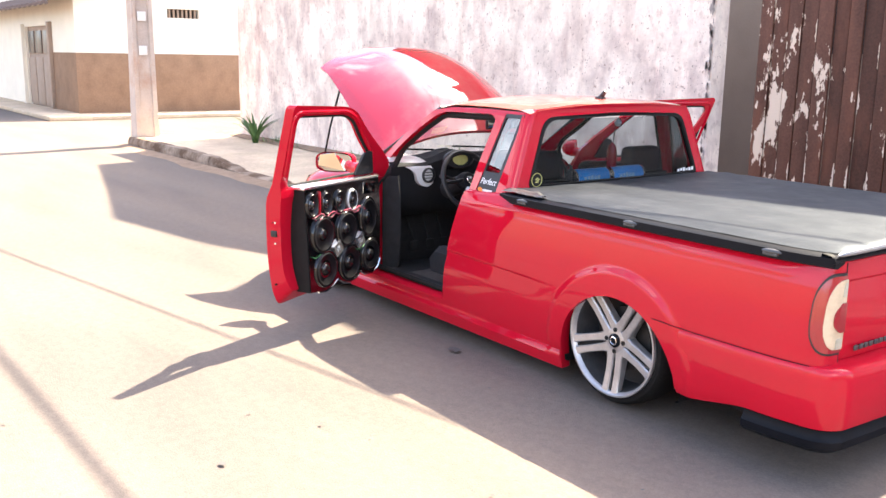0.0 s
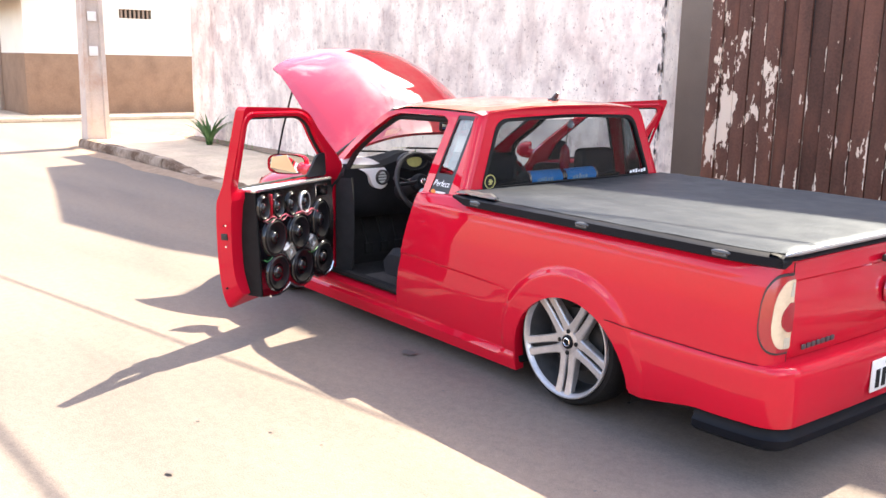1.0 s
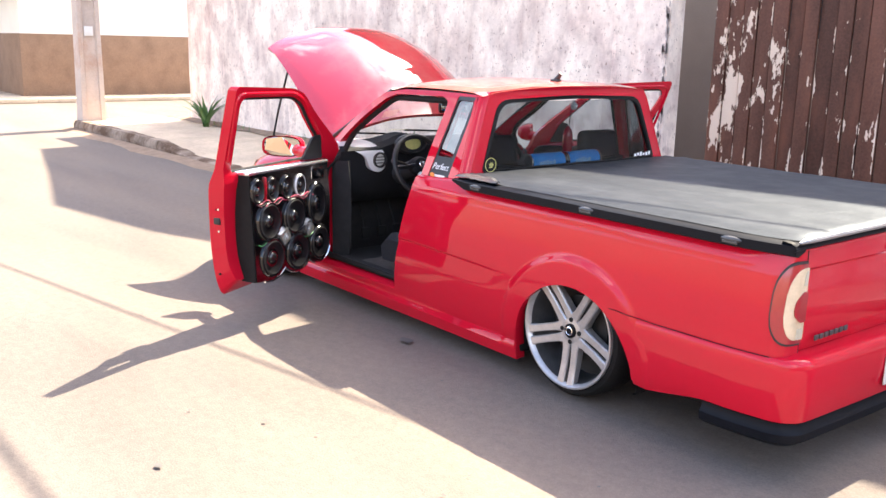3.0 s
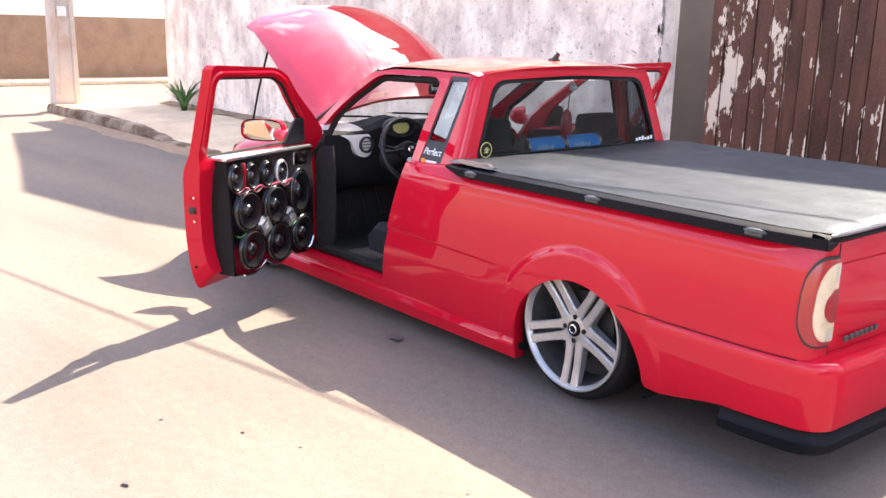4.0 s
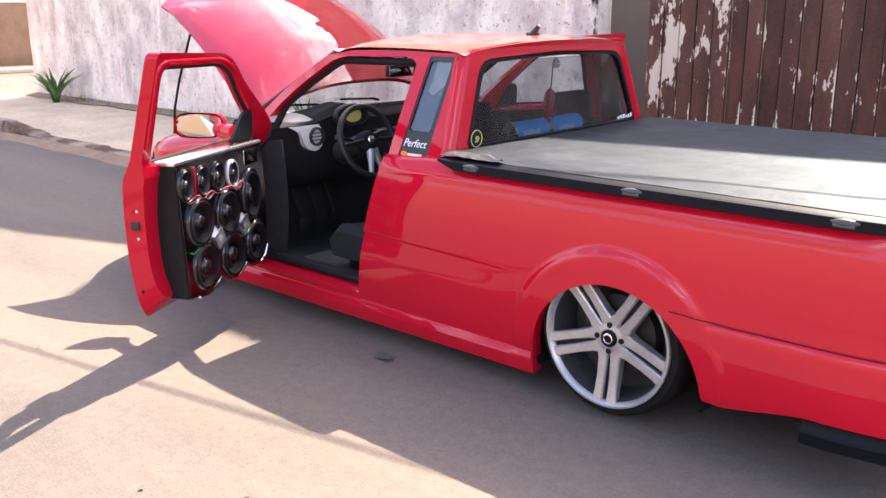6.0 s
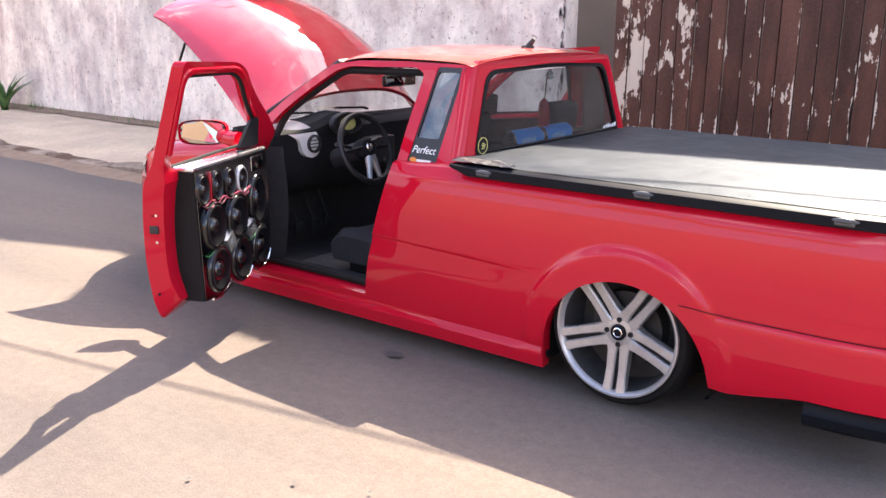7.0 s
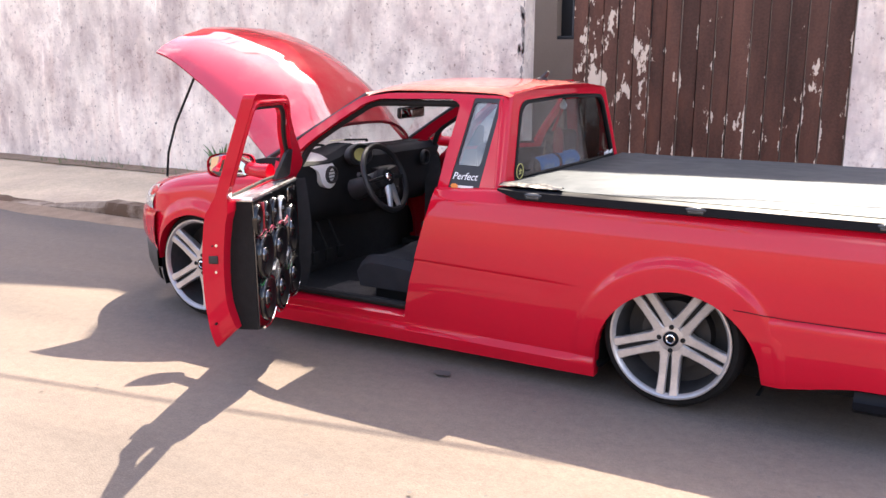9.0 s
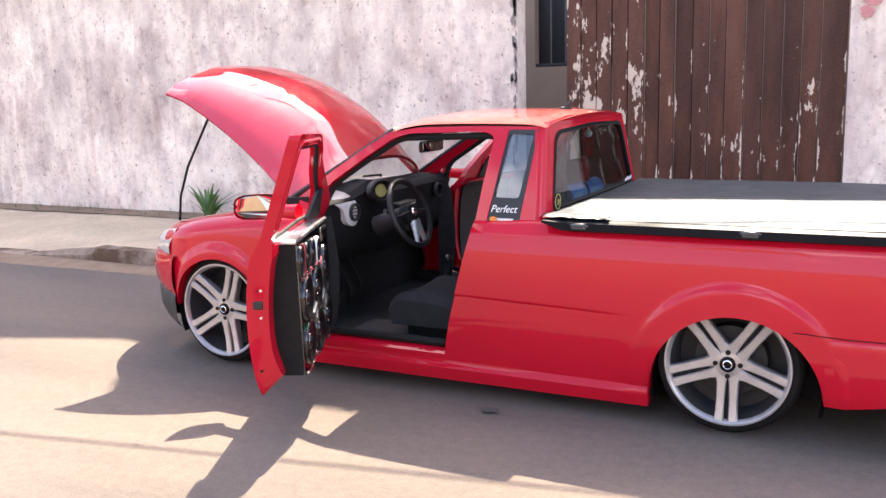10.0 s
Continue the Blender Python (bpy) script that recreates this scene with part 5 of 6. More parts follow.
bm = bmesh.new()
sweep_tail(bm, [(-0.13, 0.464), (-0.05, 0.462), (-0.022, 0.459), (-0.010, 0.453), (-0.004, 0.440), (-0.001, 0.41), (-0.001, 0.34), (-0.010, 0.26), (-0.02, 0.225), (-0.07, 0.22)])
part("rear_bumper", bm, RED, car, "red wraparound rear bumper")
bm = bmesh.new()
sweep_tail(bm, [(-0.05, 0.228), (-0.03, 0.218), (-0.028, 0.195), (-0.016, 0.180), (-0.018, 0.150), (-0.045, 0.130), (-0.12, 0.12)], 10)
part("bumper_valance", bm, RAIL, car, "black lower valance")
bm = bmesh.new()
box(bm, (1.02, CY - 0.05, 0.14), (1.22, CY + 0.05, 0.19), 0.01)
lathe(bm, [(0.03, 0.0), (0.02, 0.03), (0.022, 0.05), (0.0005, 0.07)], Matrix.Translation((1.19, CY, 0.19)), 16)
part("tow_hitch", bm, DARKMETAL, car)
bm = bmesh.new()
box(bm, (1.02, CY - 0.17, 0.77), (1.045, CY + 0.17, 0.80), 0.008)
part("tailgate_handle", bm, BLACK, car)
bm = bmesh.new()
lathe(bm, [(0.055, 0.0), (0.055, 0.01), (0.046, 0.014), (0.044, 0.008), (0.0005, 0.008)], Matrix.Translation((1.024, PY + 0.02, 0.645)) @ Matrix.Rotation(radians(90), 4, "Y"), 28)
part("emblem", bm, CHROME, car, "round chrome emblem")
for i in range(7):
    bm = bmesh.new()
    y = 0.240 + 0.034 * i
    box(bm, (1.004, y, 0.497), (1.011, y + 0.025, 0.517), 0.003)
    part("badge_bar", bm, DARKMETAL, car)
bm = bmesh.new()
box(bm, (1.088, PY - 0.20, 0.27), (1.095, PY + 0.20, 0.40), 0.003)
pl = part("number_plate", bm, PLATE, car, "pale grey number plate")
for i in range(7):
    bm = bmesh.new()
    y = PY - 0.17 + 0.05 * i
    box(bm, (1.0955, y, 0.285), (1.0975, y + 0.03, 0.36))
    part("plate_bar", bm, RUBBER, pl)
bm = bmesh.new()
box(bm, (1.0955, PY - 0.10, 0.375), (1.0975, PY + 0.10, 0.388))
part("plate_bar", bm, RUBBER, pl)
# tailgate shut line

def bumper_gap(bm):
    tube(bm, [(x, side_y(x, 0.457) - 0.004, 0.457 + 0.012 * sstep(0.45, 0.27, x)) for x in [0.25 + 0.05 * i for i in range(15)]], 0.0016, 5)


both(bumper_gap, "bumper_gap", RUBBER)


def shut_line(bm):
    tube(bm, [(0.9905, 0.1675, 0.83), (0.991, 0.1675, 0.64), (0.989, 0.1675, 0.46)], 0.003, 5)


both(shut_line, "tailgate_gap", RUBBER)

# ---- cab interior ----
bm = bmesh.new()
box(bm, (-2.3, 0.16, 0.165), (-0.86, 1.68, 0.185))
grid(bm, [[(-2.3, y, 0.18), (-2.32, y, 0.5), (-2.20, y, 0.80)] for y in (0.17, 1.67)])
part("cab_floor", bm, CARPET, car)
bm = bmesh.new()
box(bm, (-2.30, 0.17, 0.17), (-2.27, 1.67, 0.87), 0.004)
part("firewall", bm, CARPET, car)
bm = bmesh.new()
box(bm, (-0.90, 0.17, 0.18), (-0.86, 1.67, 0.865), 0.01)
part("cab_bulkhead", bm, CARPET, car)
for s in (0, 1):
    bm = bmesh.new()
    plate(bm, [(-1.275, 0.20), (-0.88, 0.20), (-0.88, 0.83), (-1.125, 0.83)], [], lambda x, z: (x, 0.165, z), lambda x, z: (x, 0.19, z))
    if s:
        for v in bm.verts:
            v.co.y = 2 * CY - v.co.y
    part("side_trim", bm, DASH, car)

# dashboard: a swept section across the cab
bm = bmesh.new()
rows = []
for i in range(31):
    y = 0.20 + 1.44 * i / 30
    hump = math.exp(-((y - 0.66) / 0.13) ** 2)
    sc = 0.03 * math.exp(-((y - CY) / 0.16) ** 2)
    rows.append([(-2.33, y, 0.875), (-2.22, y, 0.895 + 0.015 * hump), (-2.12, y, 0.90 + 0.045 * hump), (-2.04 + 0.02 * hump, y, 0.885 + 0.06 * hump), (-2.015 + 0.02 * hump, y, 0.855 + 0.05 * hump), (-2.045 + sc, y, 0.76), (-2.04 + sc * 2, y, 0.70), (-2.07 + sc * 3, y, 0.60), (-2.14 + sc * 3, y, 0.52), (-2.25, y, 0.50)])
vs = grid(bm, rows)
bm.faces.new(vs[0]), bm.faces.new(vs[-1])
dash = part("dashboard", bm, DASH, car, "dark grey dashboard with a silver end panel")
# dark kick panel between dash and sill
bm = bmesh.new()
rows = []
for i in range(9):
    z = 0.22 + 0.58 * i / 8
    bulge = 0.035 * math.sin(math.pi * i / 8)
    rows.append([(-2.06, 0.165, z), (-2.03 + bulge, 0.19, z), (-2.00 + bulge, 0.24, z), (-2.06, 0.30, z)])
grid(bm, rows)
part("kick_panel", bm, CARPET, dash)
bm = bmesh.new()
grid(bm, [[(x, 2 * CY - y, z) for x, y, z in r] for r in rows])
part("kick_panel", bm, CARPET, dash)
bm = bmesh.new()
sil = rounded([(0.18, 0.905), (0.18, 0.868), (0.30, 0.855), (0.375, 0.815), (0.405, 0.735), (0.47, 0.712), (0.515, 0.735), (0.528, 0.80), (0.49, 0.862), (0.415, 0.905), (0.33, 0.925)], [0.008, 0.01, 0.04, 0.03, 0.04, 0.03, 0.04, 0.04, 0.03, 0.03, 0.03], 4)
plate(bm, sil, [], lambda y, z: (-2.012 - 0.35 * max(0, z - 0.84) - 0.12 * max(0, 0.30 - y), y, z), lambda y, z: (-2.06 - 0.4 * max(0, z - 0.84), y, z))
part("dash_panel", bm, SILVER, dash, "silver dash end panel")
bm = bmesh.new()
mv = Matrix.Translation((-2.006, 0.475, 0.79)) @ Matrix.Rotation(radians(90), 4, "Y")
lathe(bm, [(0.048, -0.01), (0.048, 0.008), (0.040, 0.012), (0.036, 0.002), (0.036, -0.015), (0.0005, -0.015)], mv, 28)
for k in range(3):
    box(bm, (-2.009, 0.443, 0.770 + 0.018 * k), (-2.002, 0.507, 0.774 + 0.018 * k))
part("air_vent", bm, BLACK, dash)
for y in (1.45,):
    bm = bmesh.new()
    lathe(bm, [(0.048, -0.01), (0.048, 0.008), (0.040, 0.012), (0.036, -0.015), (0.0005, -0.015)], Matrix.Translation((-2.005, y, 0.80)) @ Matrix.Rotation(radians(90), 4, "Y"), 24)
    part("air_vent", bm, BLACK, dash)
bm = bmesh.new()
lathe(bm, [(0.10, 0.0), (0.10, 0.03), (0.09, 0.035), (0.088, 0.01), (0.0005, 0.008)], Matrix.Translation((-1.985, 0.68, 0.88)) @ Matrix.Rotation(radians(80), 4, "Y") @ Matrix.Diagonal((0.62, 1.15, 1, 1)), 28)
part("instrument_binnacle", bm, BLACK, dash)
bm = bmesh.new()
lathe(bm, [(0.06, 0.012), (0.0005, 0.013)], Matrix.Translation((-1.985, 0.70, 0.88)) @ Matrix.Rotation(radians(80), 4, "Y") @ Matrix.Diagonal((0.6, 1.0, 1, 1)), 24)
part("dial", bm, YELLOW, dash, "yellow instrument face")
bm = bmesh.new()
box(bm, (-2.02, 0.86, 0.62), (-1.945, 1.06, 0.79), 0.01)
for k in range(3):
    lathe(bm, [(0.018, 0), (0.015, 0.02), (0.0005, 0.02)], Matrix.Translation((-1.945, 0.90 + 0.06 * k, 0.65)) @ Matrix.Rotation(radians(90), 4, "Y"), 12)
part("centre_console", bm, BLACK, dash)
bm = bmesh.new()
rows = [[(-2.12, 0.60 + 0.03 * i, 0.955 + 0.004 * math.sin(i)), (-2.07, 0.61 + 0.03 * i, 0.962)] for i in range(5)]
grid(bm, rows)
part("paper_tag", bm, YELLOW, dash, "small yellow card")

# steering wheel
bm = bmesh.new()
SWC = Vector((-1.715, 0.56, 0.785))
tilt = Matrix.Translation(SWC) @ Matrix.Rotation(radians(68), 4, "Y")
ring = [tilt @ Vector((0.178 * math.cos(2 * math.pi * k / 40), 0.178 * math.sin(2 * math.pi * k / 40), 0)) for k in range(41)]
tube(bm, ring, 0.0155, 8, caps=False)
steer = part("steering_wheel", bm, BLACK, car, "black steering wheel with silver spokes")
bm = bmesh.new()
lathe(bm, [(0.06, -0.03), (0.062, 0.0), (0.045, 0.022), (0.0005, 0.028)], tilt @ Matrix.Diagonal((0.9, 1.1, 1, 1)), 28)
part("wheel_hub", bm, DASH, steer)
bm = bmesh.new()
lathe(bm, [(0.022, 0.024), (0.018, 0.032), (0.0005, 0.030)], tilt, 20)
part("wheel_emblem", bm, CHROME, steer)
for a in (88, -88, 14, -14):
    bm = bmesh.new()
    d = Vector((math.cos(radians(a)), math.sin(radians(a)), 0))
    tube(bm, [tilt @ (d * 0.045 + Vector((0, 0, 0.01))), tilt @ (d * 0.11 + Vector((0, 0, 0.006))), tilt @ (d * 0.172)], [0.022, 0.016, 0.012], 8, flat=0.5)
    part("spoke", bm, BLACK if abs(a) > 50 else ALLOY, steer)
bm = bmesh.new()
tube(bm, [SWC + Vector((-0.02, 0, -0.01)), SWC + Vector((-0.20, 0, -0.08))], [0.05, 0.06], 12)
part("column", bm, BLACK, steer)
for s in (-1, 1):
    bm = bmesh.new()
    tube(bm, [SWC + Vector((-0.07, s * 0.04, 0.0)), SWC + Vector((-0.06, s * 0.16, 0.03))], [0.008, 0.012], 8)
    part("stalk", bm, BLACK, steer)
# rear-view mirror
bm = bmesh.new()
box(bm, (-1.735, 0.70, 1.088), (-1.71, 0.96, 1.150), 0.014)
tube(bm, [(-1.725, 0.83, 1.14), (-1.735, 0.86, 1.20), (-1.74, 0.90, 1.245)], 0.010, 8)
rv = part("rear_view_mirror", bm, BLACK, car)
bm = bmesh.new()
box(bm, (-1.711, 0.71, 1.095), (-1.707, 0.95, 1.143), 0.001)
part("mirror_glass", bm, MIRROR, rv)
for s in (0, 1):
    bm = bmesh.new()
    y0 = 0.30 if not s else 1.06
    box(bm, (-1.70, y0, 1.20), (-1.52, y0 + 0.50, 1.222), 0.01)
    part("sun_visor", bm, DASH, car)
# gear lever, handbrake
bm = bmesh.new()
tube(bm, [(-1.72, CY, 0.20), (-1.70, CY, 0.36), (-1.68, CY, 0.46)], [0.05, 0.012, 0.010], 10)
bmesh.ops.create_uvsphere(bm, u_segments=12, v_segments=8, radius=0.026, matrix=Matrix.Translation((-1.68, CY, 0.475)))
part("gear_lever", bm, BLACK, car)
bm = bmesh.new()
box(bm, (-1.95, CY - 0.10, 0.18), (-1.25, CY + 0.10, 0.28), 0.03)
part("tunnel", bm, CARPET, car)
for y in (0.40, 0.52, 0.63):
    bm = bmesh.new()
    box(bm, (-2.10, y, 0.29), (-2.08, y + 0.06, 0.36), 0.006)
    tube(bm, [(-2.09, y + 0.03, 0.34), (-2.2, y + 0.03, 0.55)], 0.008, 6)
    part("pedal", bm, RUBBER, car)
bm = bmesh.new()
rows = [[(-1.95 + 0.07 * i, 0.27 + 0.045 * j + 0.01 * noise.noise((i, j, 1)), 0.195 + 0.012 * abs(noise.noise((i * 0.9, j * 0.9, 4)))) for j in range(7)] for i in range(8)]
grid(bm, rows)
part("floor_mat", bm, mat("grey_mat", (0.07, 0.066, 0.068), 0.9, var=0.3, scale=12, bump=0.4), car, "crumpled grey floor mat")


def seat(y):
    bm = bmesh.new()
    rows = []
    for i in range(13):
        f = i / 12
        x = -1.70 + 0.50 * f
        z = 0.405 - 0.05 * f + 0.02 * math.sin(math.pi * f) - 0.05 * max(0, 1 - f * 6) ** 2
        rows.append([(x, y + k * 0.25, z + 0.03 * abs(k) ** 3 - 0.05 * max(0, abs(k) - 0.85) / 0.15) for k in [-1 + 2 * j / 12 for j in range(13)]])
    top = grid(bm, rows)
    low = grid(bm, [[(p[0] + 0.02, p[1], 0.26) for p in r] for r in rows])
    a = top[0] + [r[-1] for r in top[1:]] + top[-1][-2::-1] + [r[0] for r in top[-2:0:-1]]
    b = low[0] + [r[-1] for r in low[1:]] + low[-1][-2::-1] + [r[0] for r in low[-2:0:-1]]
    for i in range(len(a)):
        j = (i + 1) % len(a)
        bm.faces.new((a[i], a[j], b[j], b[i]))
    s = part("seat_cushion", bm, CLOTH, car, "dark grey cloth seat")
    bm = bmesh.new()
    rows = []
    for i in range(15):
        f = i / 14
        z = 0.37 + 0.50 * f
        x = -1.22 + 0.16 * f
        hw = 0.25 - 0.07 * sstep(0.65, 1.0, f)
        rows.append([(x + dx - 0.035 * abs(k) ** 2 * (dx < 0.02), y + k * hw, z) for dx, k in ((0.0, -0.7), (0.0, -0.35), (0.005, 0), (0.0, 0.35), (0.0, 0.7), (0.02, 1.0), (0.09, 0.95), (0.11, 0.5), (0.11, -0.5), (0.09, -0.95), (0.02, -1.0))])
    vs = grid(bm, rows, 0, True)
    bm.faces.new(vs[0]), bm.faces.new(vs[-1])
    part("backrest", bm, CLOTH, s)
    bm = bmesh.new()
    box(bm, (-1.085, y - 0.135, 0.865), (-0.985, y + 0.135, 1.02), 0.035, seg=4)
    part("headrest", bm, CLOTH, s)
    bm = bmesh.new()
    box(bm, (-1.62, y - 0.2, 0.185), (-1.24, y + 0.2, 0.265), 0.01)
    part("seat_rail", bm, RUBBER, s)


seat(0.52)
seat(1.34)
# what stands behind the seats, seen through the rear window
bm = bmesh.new()
box(bm, (-1.0, 0.19, 0.80), (-0.86, 1.65, 0.835), 0.006)
part("rear_shelf", bm, CARPET, car)
for i, y in enumerate((0.645, 0.92)):
    bm = bmesh.new()
    bmesh.ops.create_cone(bm, cap_ends=True, segments=20, radius1=0.047, radius2=0.047, depth=0.262, matrix=Matrix.Translation((-0.905, y + 0.135, 0.884)) @ Matrix.Rotation(radians(90), 4, "X"))
    amp = solid("capacitor_case", bm, BLUE, "blue cylindrical audio capacitor on the rear shelf", "audio capacitor", group="capacitors on the shelf")
    bm = bmesh.new()
    for e in (y + 0.002, y + 0.256):
        bmesh.ops.create_cone(bm, cap_ends=True, segments=20, radius1=0.0495, radius2=0.0495, depth=0.014, matrix=Matrix.Translation((-0.905, e + 0.006, 0.884)) @ Matrix.Rotation(radians(90), 4, "X"))
    part("end_cap", bm, CHROME, amp)
    bm = bmesh.new()
    for q in range(5):
        box(bm, (-0.858, y + 0.06 + 0.025 * q, 0.872 + 0.004 * (q % 2)), (-0.856, y + 0.078 + 0.025 * q, 0.892 + 0.004 * (q % 3)))
    part("print_bar", bm, PALEBLUE, amp)
bm = bmesh.new()
random.seed(2)
for i in range(10):
    z = 0.845 + 0.011 * i
    tube(bm, [(-0.88, 0.58 + 0.02 * math.sin(i), z), (-0.875 + 0.01 * math.cos(i), 0.61, z + 0.02), (-0.885, 0.635, z + 0.005)], 0.004, 5)
solid("cable_bundle", bm, DARKMETAL, "bundle of grey cables beside the capacitors", "cables", kind="stuff")
# hanging ornament on the rear window
bm = bmesh.new()
lathe(bm, [(0.002, 0.03), (0.012, 0.016), (0.021, 0.0), (0.014, -0.018), (0.0005, -0.022)], Matrix.Translation((-0.872, 0.958, 1.180)), 14)
orn = solid("hanging_ornament", bm, WHITE, "white hook with a red tassel hung inside the rear window", "ornament")
bm = bmesh.new()
tube(bm, [(-0.885, 0.955, 1.19), (-0.885, 0.94, 1.06)], 0.003, 5)
part("cord", bm, RUBBER, orn)
bm = bmesh.new()
lathe(bm, [(0.004, 0.05), (0.022, 0.03), (0.028, 0.0), (0.030, -0.05), (0.026, -0.085), (0.0005, -0.088)], Matrix.Translation((-0.885, 0.935, 1.02)), 14)
part("tassel", bm, REDLENS, orn)


# ---- stickers ----
def words(text, size, place, material, parent, name):
    cu = bpy.data.curves.new(name, "FONT")
    cu.body, cu.size, cu.extrude, cu.shear = text, size, 0.0004, 0.25
    tmp = bpy.data.objects.new(name, cu)
    scene.collection.objects.link(tmp)
    me = bpy.data.meshes.new_from_object(tmp.evaluated_get(bpy.context.evaluated_depsgraph_get()))
    bpy.data.objects.remove(tmp)
    b = bmesh.new()
    b.from_mesh(me)
    bpy.data.meshes.remove(me)
    for v in b.verts:
        v.co = Vector(place(v.co.x, v.co.y, v.co.z))
    return part(name, b, material, parent, smooth=0)


qw = [o for o in car.children if o.name.startswith("quarter_window")][0]
on_quarter = lambda x, y, z: (-1.070 + x, glass_y(0.872 + y) - 0.002 + 0.006 - z, 0.872 + y)
words("Perfect", 0.044, on_quarter, WHITE, qw, "sticker_word")
bm = bmesh.new()
box(bm, (-1.035, glass_y(0.842) + 0.001, 0.836), (-0.955, glass_y(0.842) + 0.006, 0.846))
part("sticker_bar", bm, WHITE, qw)
bm = bmesh.new()
bm.faces.new([bm.verts.new((-1.050 + 0.02 * math.cos(a), glass_y(0.842) + 0.001, 0.842 + 0.012 * math.sin(a))) for a in [2 * math.pi * k / 16 for k in range(16)]])
part("sticker_badge", bm, ORANGE, qw)
bm = bmesh.new()
sx = back_x(0.33, 0.90) + 0.0005
lathe(bm, [(0.036, 0.0), (0.036, 0.002), (0.033, 0.002), (0.033, 0.0)], Matrix.Translation((sx + 0.004, 0.308, 0.908)) @ Matrix.Rotation(radians(90), 4, "Y") @ Matrix.Diagonal((1, 1, 1, 1)), 32)
part("sticker_ring", bm, YELLOW, rear_pane, "round black and yellow sticker")
bm = bmesh.new()
lathe(bm, [(0.033, 0.001), (0.0005, 0.001)], Matrix.Translation((sx + 0.003, 0.308, 0.908)) @ Matrix.Rotation(radians(90), 4, "Y"), 32)
part("sticker_disc", bm, RUBBER, rear_pane)
bm = bmesh.new()
for q in range(4):
    box(bm, (sx + 0.006, 0.296 + 0.006 * (q % 2), 0.894 + 0.007 * q), (sx + 0.0065, 0.318 + 0.004 * (q % 3), 0.898 + 0.007 * q))
part("sticker_bar", bm, YELLOW, rear_pane)
bm = bmesh.new()
for q in range(6):
    y = 1.40 + 0.026 * q
    box(bm, (back_x(y, 0.895) + 0.0045, y, 0.888 + 0.003 * (q % 2)), (back_x(y, 0.895) + 0.005, y + 0.018, 0.903 + 0.004 * (q % 3)))
part("sticker_bar", bm, WHITE, rear_pane)

# ---- street things ----
# lamp post of concrete
post = thing("utility_pole", (-12.85, 2.24, PAVE), "tapered concrete utility pole with a red and white notice", "pole")
bm = bmesh.new()
rows = []
for z, w, d in ((0.0, 0.20, 0.15), (0.25, 0.19, 0.145), (3.0, 0.165, 0.125), (8.0, 0.11, 0.09)):
    rows.append([(-12.85 + sx_ * d, 2.24 + sy * w * 0.98, PAVE - 0.02 + z) for sx_, sy in ((-1, -1), (1, -1), (1, -0.62), (0.75, -0.55), (0.75, 0.55), (1, 0.62), (1, 1), (-1, 1))])
vs = grid(bm, rows, 0, True)
bm.faces.new(vs[-1])
part("shaft", bm, POLE, post, smooth=25)
bm = bmesh.new()
box(bm, (-12.70, 2.14, 2.42), (-12.69, 2.36, 2.75), 0.003)
part("notice", bm, mat("notice_red", (0.7, 0.10, 0.10), 0.5, var=0.1), post, "red printed notice")
for z in (1.5, 2.05):
    bm = bmesh.new()
    box(bm, (-12.725, 2.16, z), (-12.715, 2.30, z + 0.15), 0.002)
    part("label", bm, PLATE, post, "white paper label")
# plants at the foot of the wall
def aloe(x, y, n, size, seed):
    random.seed(seed)
    t = thing("agave_plant", (x, y, PAVE), "spiky green plant growing at the foot of the wall", "plant", group="plants by the wall")
    for i in range(n):
        a, lean, ln = random.uniform(0, 6.283), random.uniform(0.15, 0.95), size * random.uniform(0.55, 1.0)
        rows = []
        side = Vector((-math.sin(a), math.cos(a), 0))
        for k in range(7):
            f = k / 6
            out = lean * ln * (0.35 * f + 0.65 * f * f)
            up = ln * f * (1 - 0.38 * lean * f)
            c = Vector((x + math.cos(a) * out, y + math.sin(a) * out * 0.75, PAVE - 0.01 + up))
            w = size * 0.06 * (1 - f ** 1.6) + 0.002
            rows.append([c - side * w, c + Vector((0, 0, -w * 0.45)), c + side * w])
        bm = bmesh.new()
        grid(bm, rows)
        part("leaf", bm, LEAF, t)


aloe(-10.9, 3.36, 30, 0.72, 1)
aloe(-5.62, 3.42, 26, 0.52, 2)
aloe(-5.2, 3.48, 14, 0.30, 3)
bm = bmesh.new()
random.seed(9)
for i in range(240):
    cx_, s_ = random.choice(((-10.6, 0.35), (-5.3, 0.35), (-7.5, 0.9), (-5.0, 0.5)))
    x, y = random.gauss(cx_, s_), WALL_Y - abs(random.gauss(0, 0.09)) - 0.02
    a, h = random.uniform(0, 6.28), random.uniform(0.03, 0.13)
    d = Vector((math.cos(a), math.sin(a) * 0.6, 0))
    b0 = Vector((x, y, PAVE + 0.04))
    bm.faces.new([bm.verts.new(p) for p in (b0 - d.cross(Vector((0, 0, 1))) * 0.006, b0 + d.cross(Vector((0, 0, 1))) * 0.006, b0 + d * h * 0.5 + Vector((0, 0, h)))])
solid("weeds", bm, LEAF, "thin green weeds along the wall's foot", "weeds", kind="stuff")

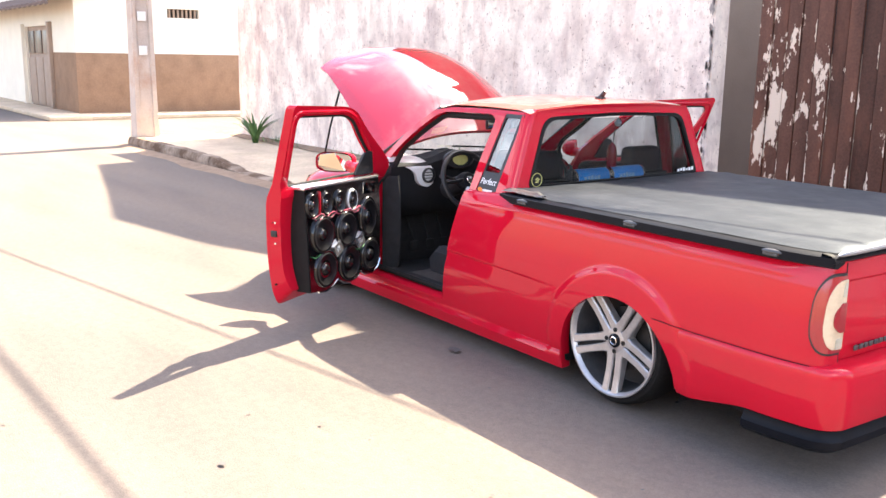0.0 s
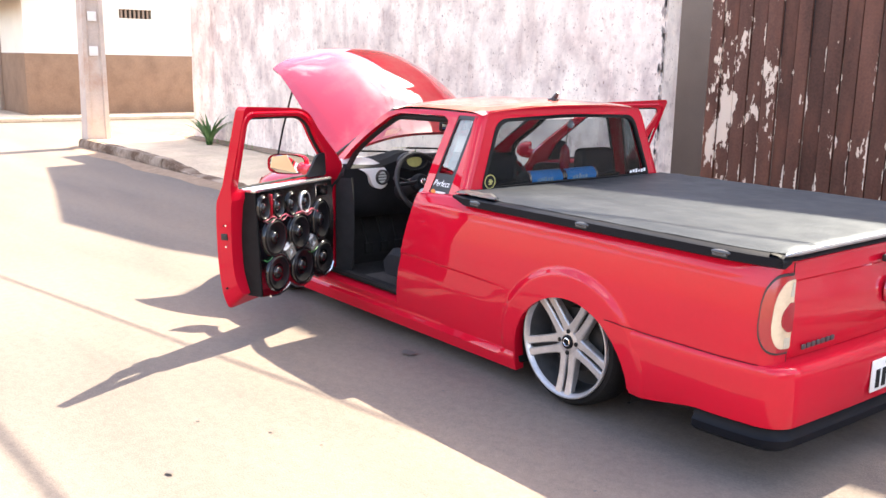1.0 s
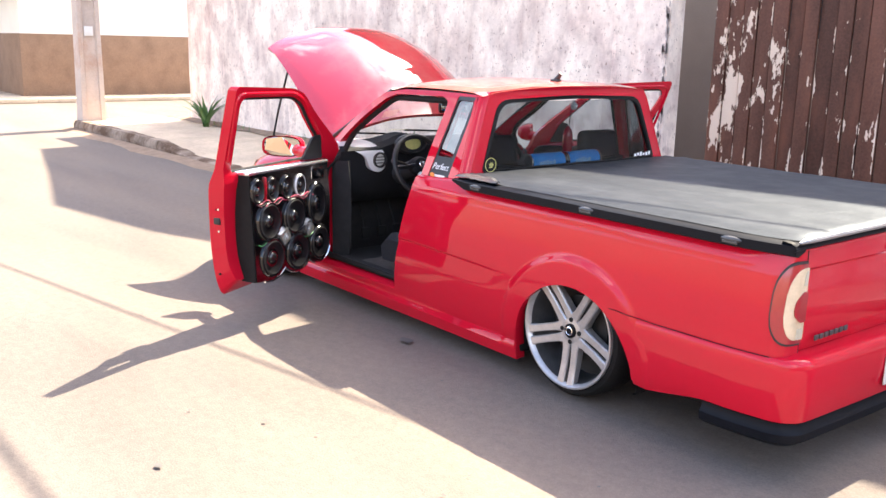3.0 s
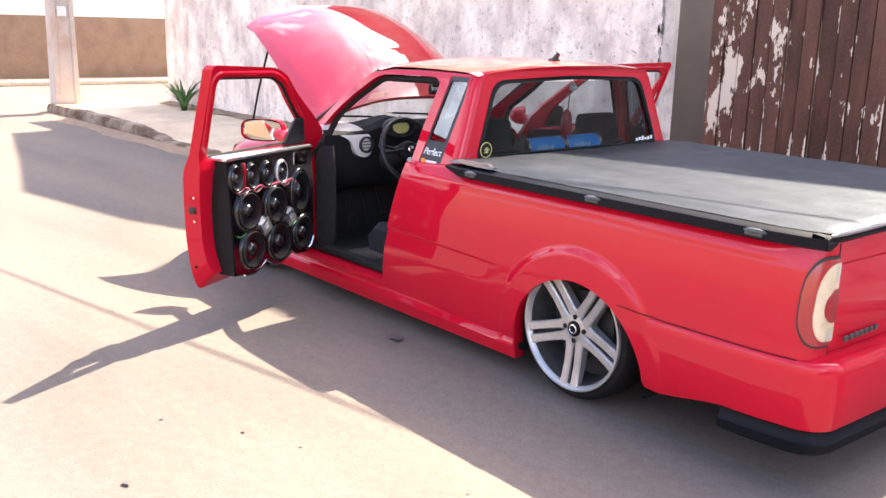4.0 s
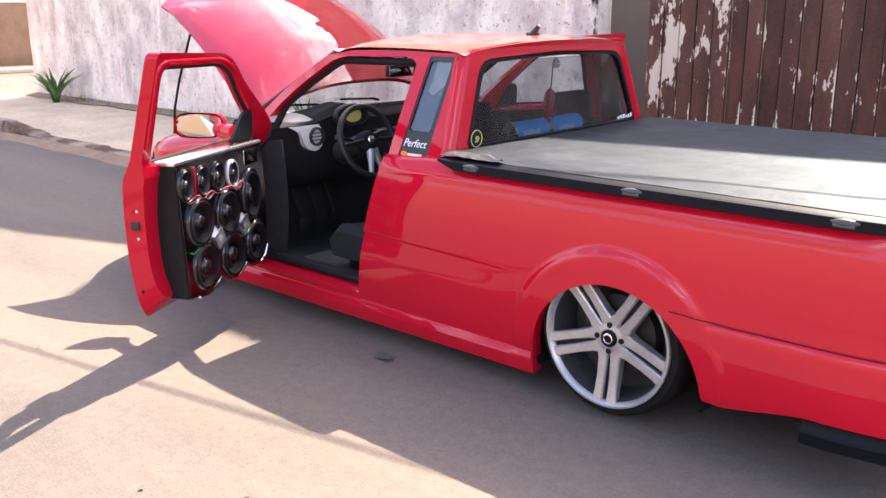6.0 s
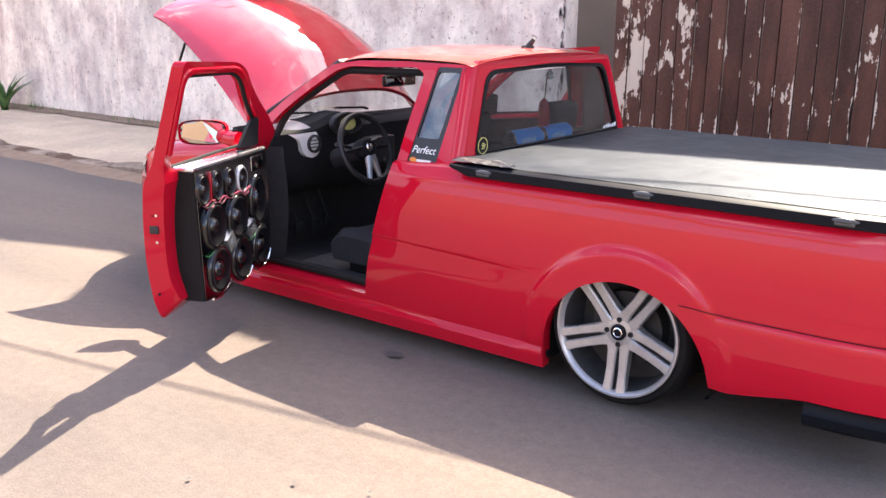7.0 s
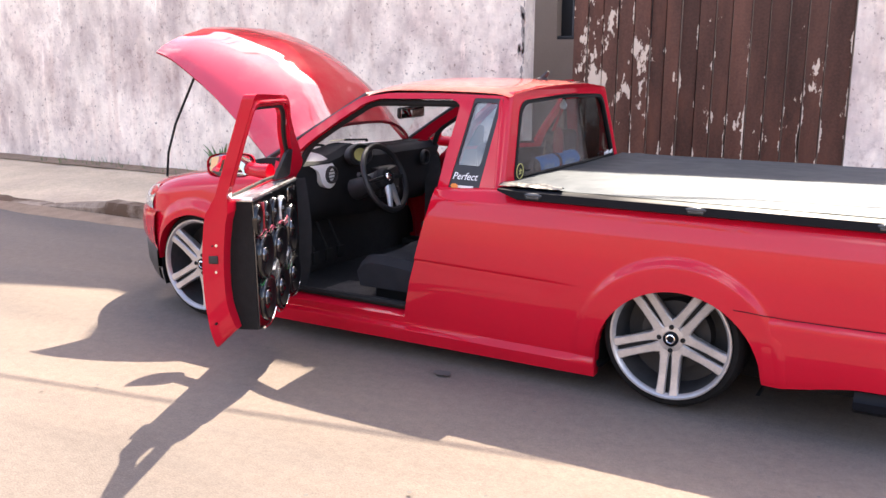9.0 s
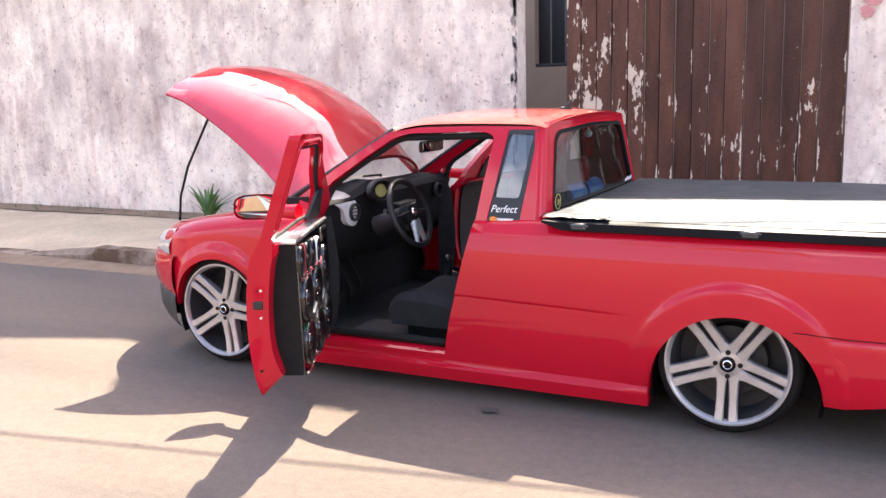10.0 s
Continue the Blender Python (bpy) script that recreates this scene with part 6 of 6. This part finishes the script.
# house across the side street
house = thing("corner_house", (-22.0, 5.5, 0.0), "cream single-storey corner house with a brown dado", "house")
HX, HC = -20.4, 3.15
def house_front(bm):
    plate(bm, [(HC, 0.0), (13, 0.0), (13, 4.2), (HC, 4.2)], [[(5.40, 2.42), (6.22, 2.42), (6.22, 2.64), (5.40, 2.64)]], lambda y, z: (HX, y, z), lambda y, z: (HX - 0.2, y, z))
bm = bmesh.new()
house_front(bm)
part("front_wall", bm, CREAM, house)
bm = bmesh.new()
plate(bm, [(-30.5, 0.0), (HX - 0.2, 0.0), (HX - 0.2, 4.2), (-30.5, 4.2)], [[(-25.6, 0.05), (-23.0, 0.05), (-23.0, 2.22), (-25.6, 2.22)]], lambda x, z: (x, HC, z), lambda x, z: (x, HC + 0.2, z))
part("side_wall", bm, CREAM, house)
bm = bmesh.new()
box(bm, (HX - 0.004, HC - 0.012, 0.0), (HX + 0.016, 13, 1.53), 0.004)
part("dado", bm, BROWN, house, "rough brown dado")
bm = bmesh.new()
box(bm, (-22.7, HC - 0.014, 0.0), (HX - 0.006, HC + 0.004, 1.53), 0.004)
part("dado", bm, BROWN, house, "rough brown dado")
bm = bmesh.new()
box(bm, (HX - 0.16, 5.38, 2.40), (HX - 0.14, 6.24, 2.66))
vent = part("vent_opening", bm, DARK, house, "dark horizontal vent")
for k in range(7):
    bm = bmesh.new()
    box(bm, (HX - 0.10, 5.45 + 0.11 * k, 2.42), (HX - 0.03, 5.50 + 0.11 * k, 2.64))
    part("vent_block", bm, GREYWALL, vent)
bm = bmesh.new()
box(bm, (-25.6, HC + 0.08, 0.05), (-23.0, HC + 0.12, 2.22))
hd = part("house_door", bm, BROWNDOOR, house, "brown double door")
for x0 in (-25.55, -24.7, -23.85):
    bm = bmesh.new()
    box(bm, (x0, HC + 0.04, 0.12), (x0 + 0.75, HC + 0.085, 1.4), 0.02)
    part("door_panel", bm, BROWNDOOR, hd)
    bm = bmesh.new()
    box(bm, (x0 + 0.05, HC + 0.05, 1.5), (x0 + 0.7, HC + 0.085, 2.1), 0.01)
    part("door_pane", bm, mat("dusky_pane", (0.10, 0.075, 0.06), 0.3, var=0.1), hd)
for x0 in (-22.75, -25.85):
    bm = bmesh.new()
    box(bm, (x0, HC - 0.10, 0.0), (x0 + 0.2, HC + 0.02, 2.3), 0.01)
    part("door_pier", bm, BROWNDOOR if x0 > -23 else CREAM, house)
bm = bmesh.new()
rows = []
for i in range(60):
    x = -31 + 11.0 * i / 59
    w = 0.02 * math.cos(i * 2.1)
    rows.append([(x, HC - 0.65, 2.62 + w), (x, HC - 0.65, 2.70 + w), (x, HC + 3.5, 4.6 + w), (x, HC + 3.5, 4.5 + w)])
vs = grid(bm, rows, 0)
part("roof", bm, ROOFTILE, house, "dark clay tile roof")
# green gate further along
bm = bmesh.new()
box(bm, (-34, 3.1, 0.0), (-30.6, 3.2, 2.6), 0.01)
gg = solid("metal_gate", bm, GREENDOOR, "green painted sheet-metal gate beside the house", "gate")
for k in range(8):
    bm = bmesh.new()
    box(bm, (-33.9 + 0.42 * k, 3.08, 0.05), (-33.87 + 0.42 * k, 3.1, 2.55))
    part("gate_rib", bm, GREENDOOR, gg)
# its pavement
bm = bmesh.new()
box(bm, (-40, 2.2, 0.0), (-19.3, HC, 0.10), 0.02)
box(bm, (HX + 0.02, HC, 0.0), (-19.3, 13, 0.098), 0.02)
solid("pavement_far", bm, CONCRETE, "far pavement round the corner house", "pavement", "structure")
# marks on the road
bm = bmesh.new()
random.seed(4)
def blot(x, y, sx_, sy_, k=18):
    bm.faces.new([bm.verts.new((x + sx_ * random.uniform(0.7, 1.2) * math.cos(6.283 * q / k), y + sy_ * random.uniform(0.7, 1.2) * math.sin(6.283 * q / k), 0.0105)) for q in range(k)])
blot(-0.995, -0.057, 0.045, 0.035)
blot(-0.375, -1.61, 0.018, 0.014)
for i in range(26):
    blot(random.uniform(-4, 1.5), random.uniform(-2.6, 0.0), random.uniform(0.004, 0.012), random.uniform(0.004, 0.010), 8)
solid("road_spots", bm, TAR, "dark oil spots on the asphalt", "stains", kind="stuff")
# overhead cables, whose shadows cross the street
cables = thing("overhead_cables", (-12.85, 2.24, 5.0), "thin black overhead cables strung along the street", "cables")
for y0, slope, z, r in ((-1.07 + 0.19 * 3.4 + 3.95, 0.19, 5.0, 0.011), (-2.02 + 0.02 * 2.66 + 5.53, 0.02, 7.0, 0.018), (-2.62 + 5.61, 0.03, 7.1, 0.02)):
    bm = bmesh.new()
    tube(bm, [(-12.85, 2.24, z)] + [(-12 + 1.5 * i, y0 + slope * (-12 + 1.5 * i), z) for i in range(16)], r, 6)
    part("cable", bm, RUBBER, cables)
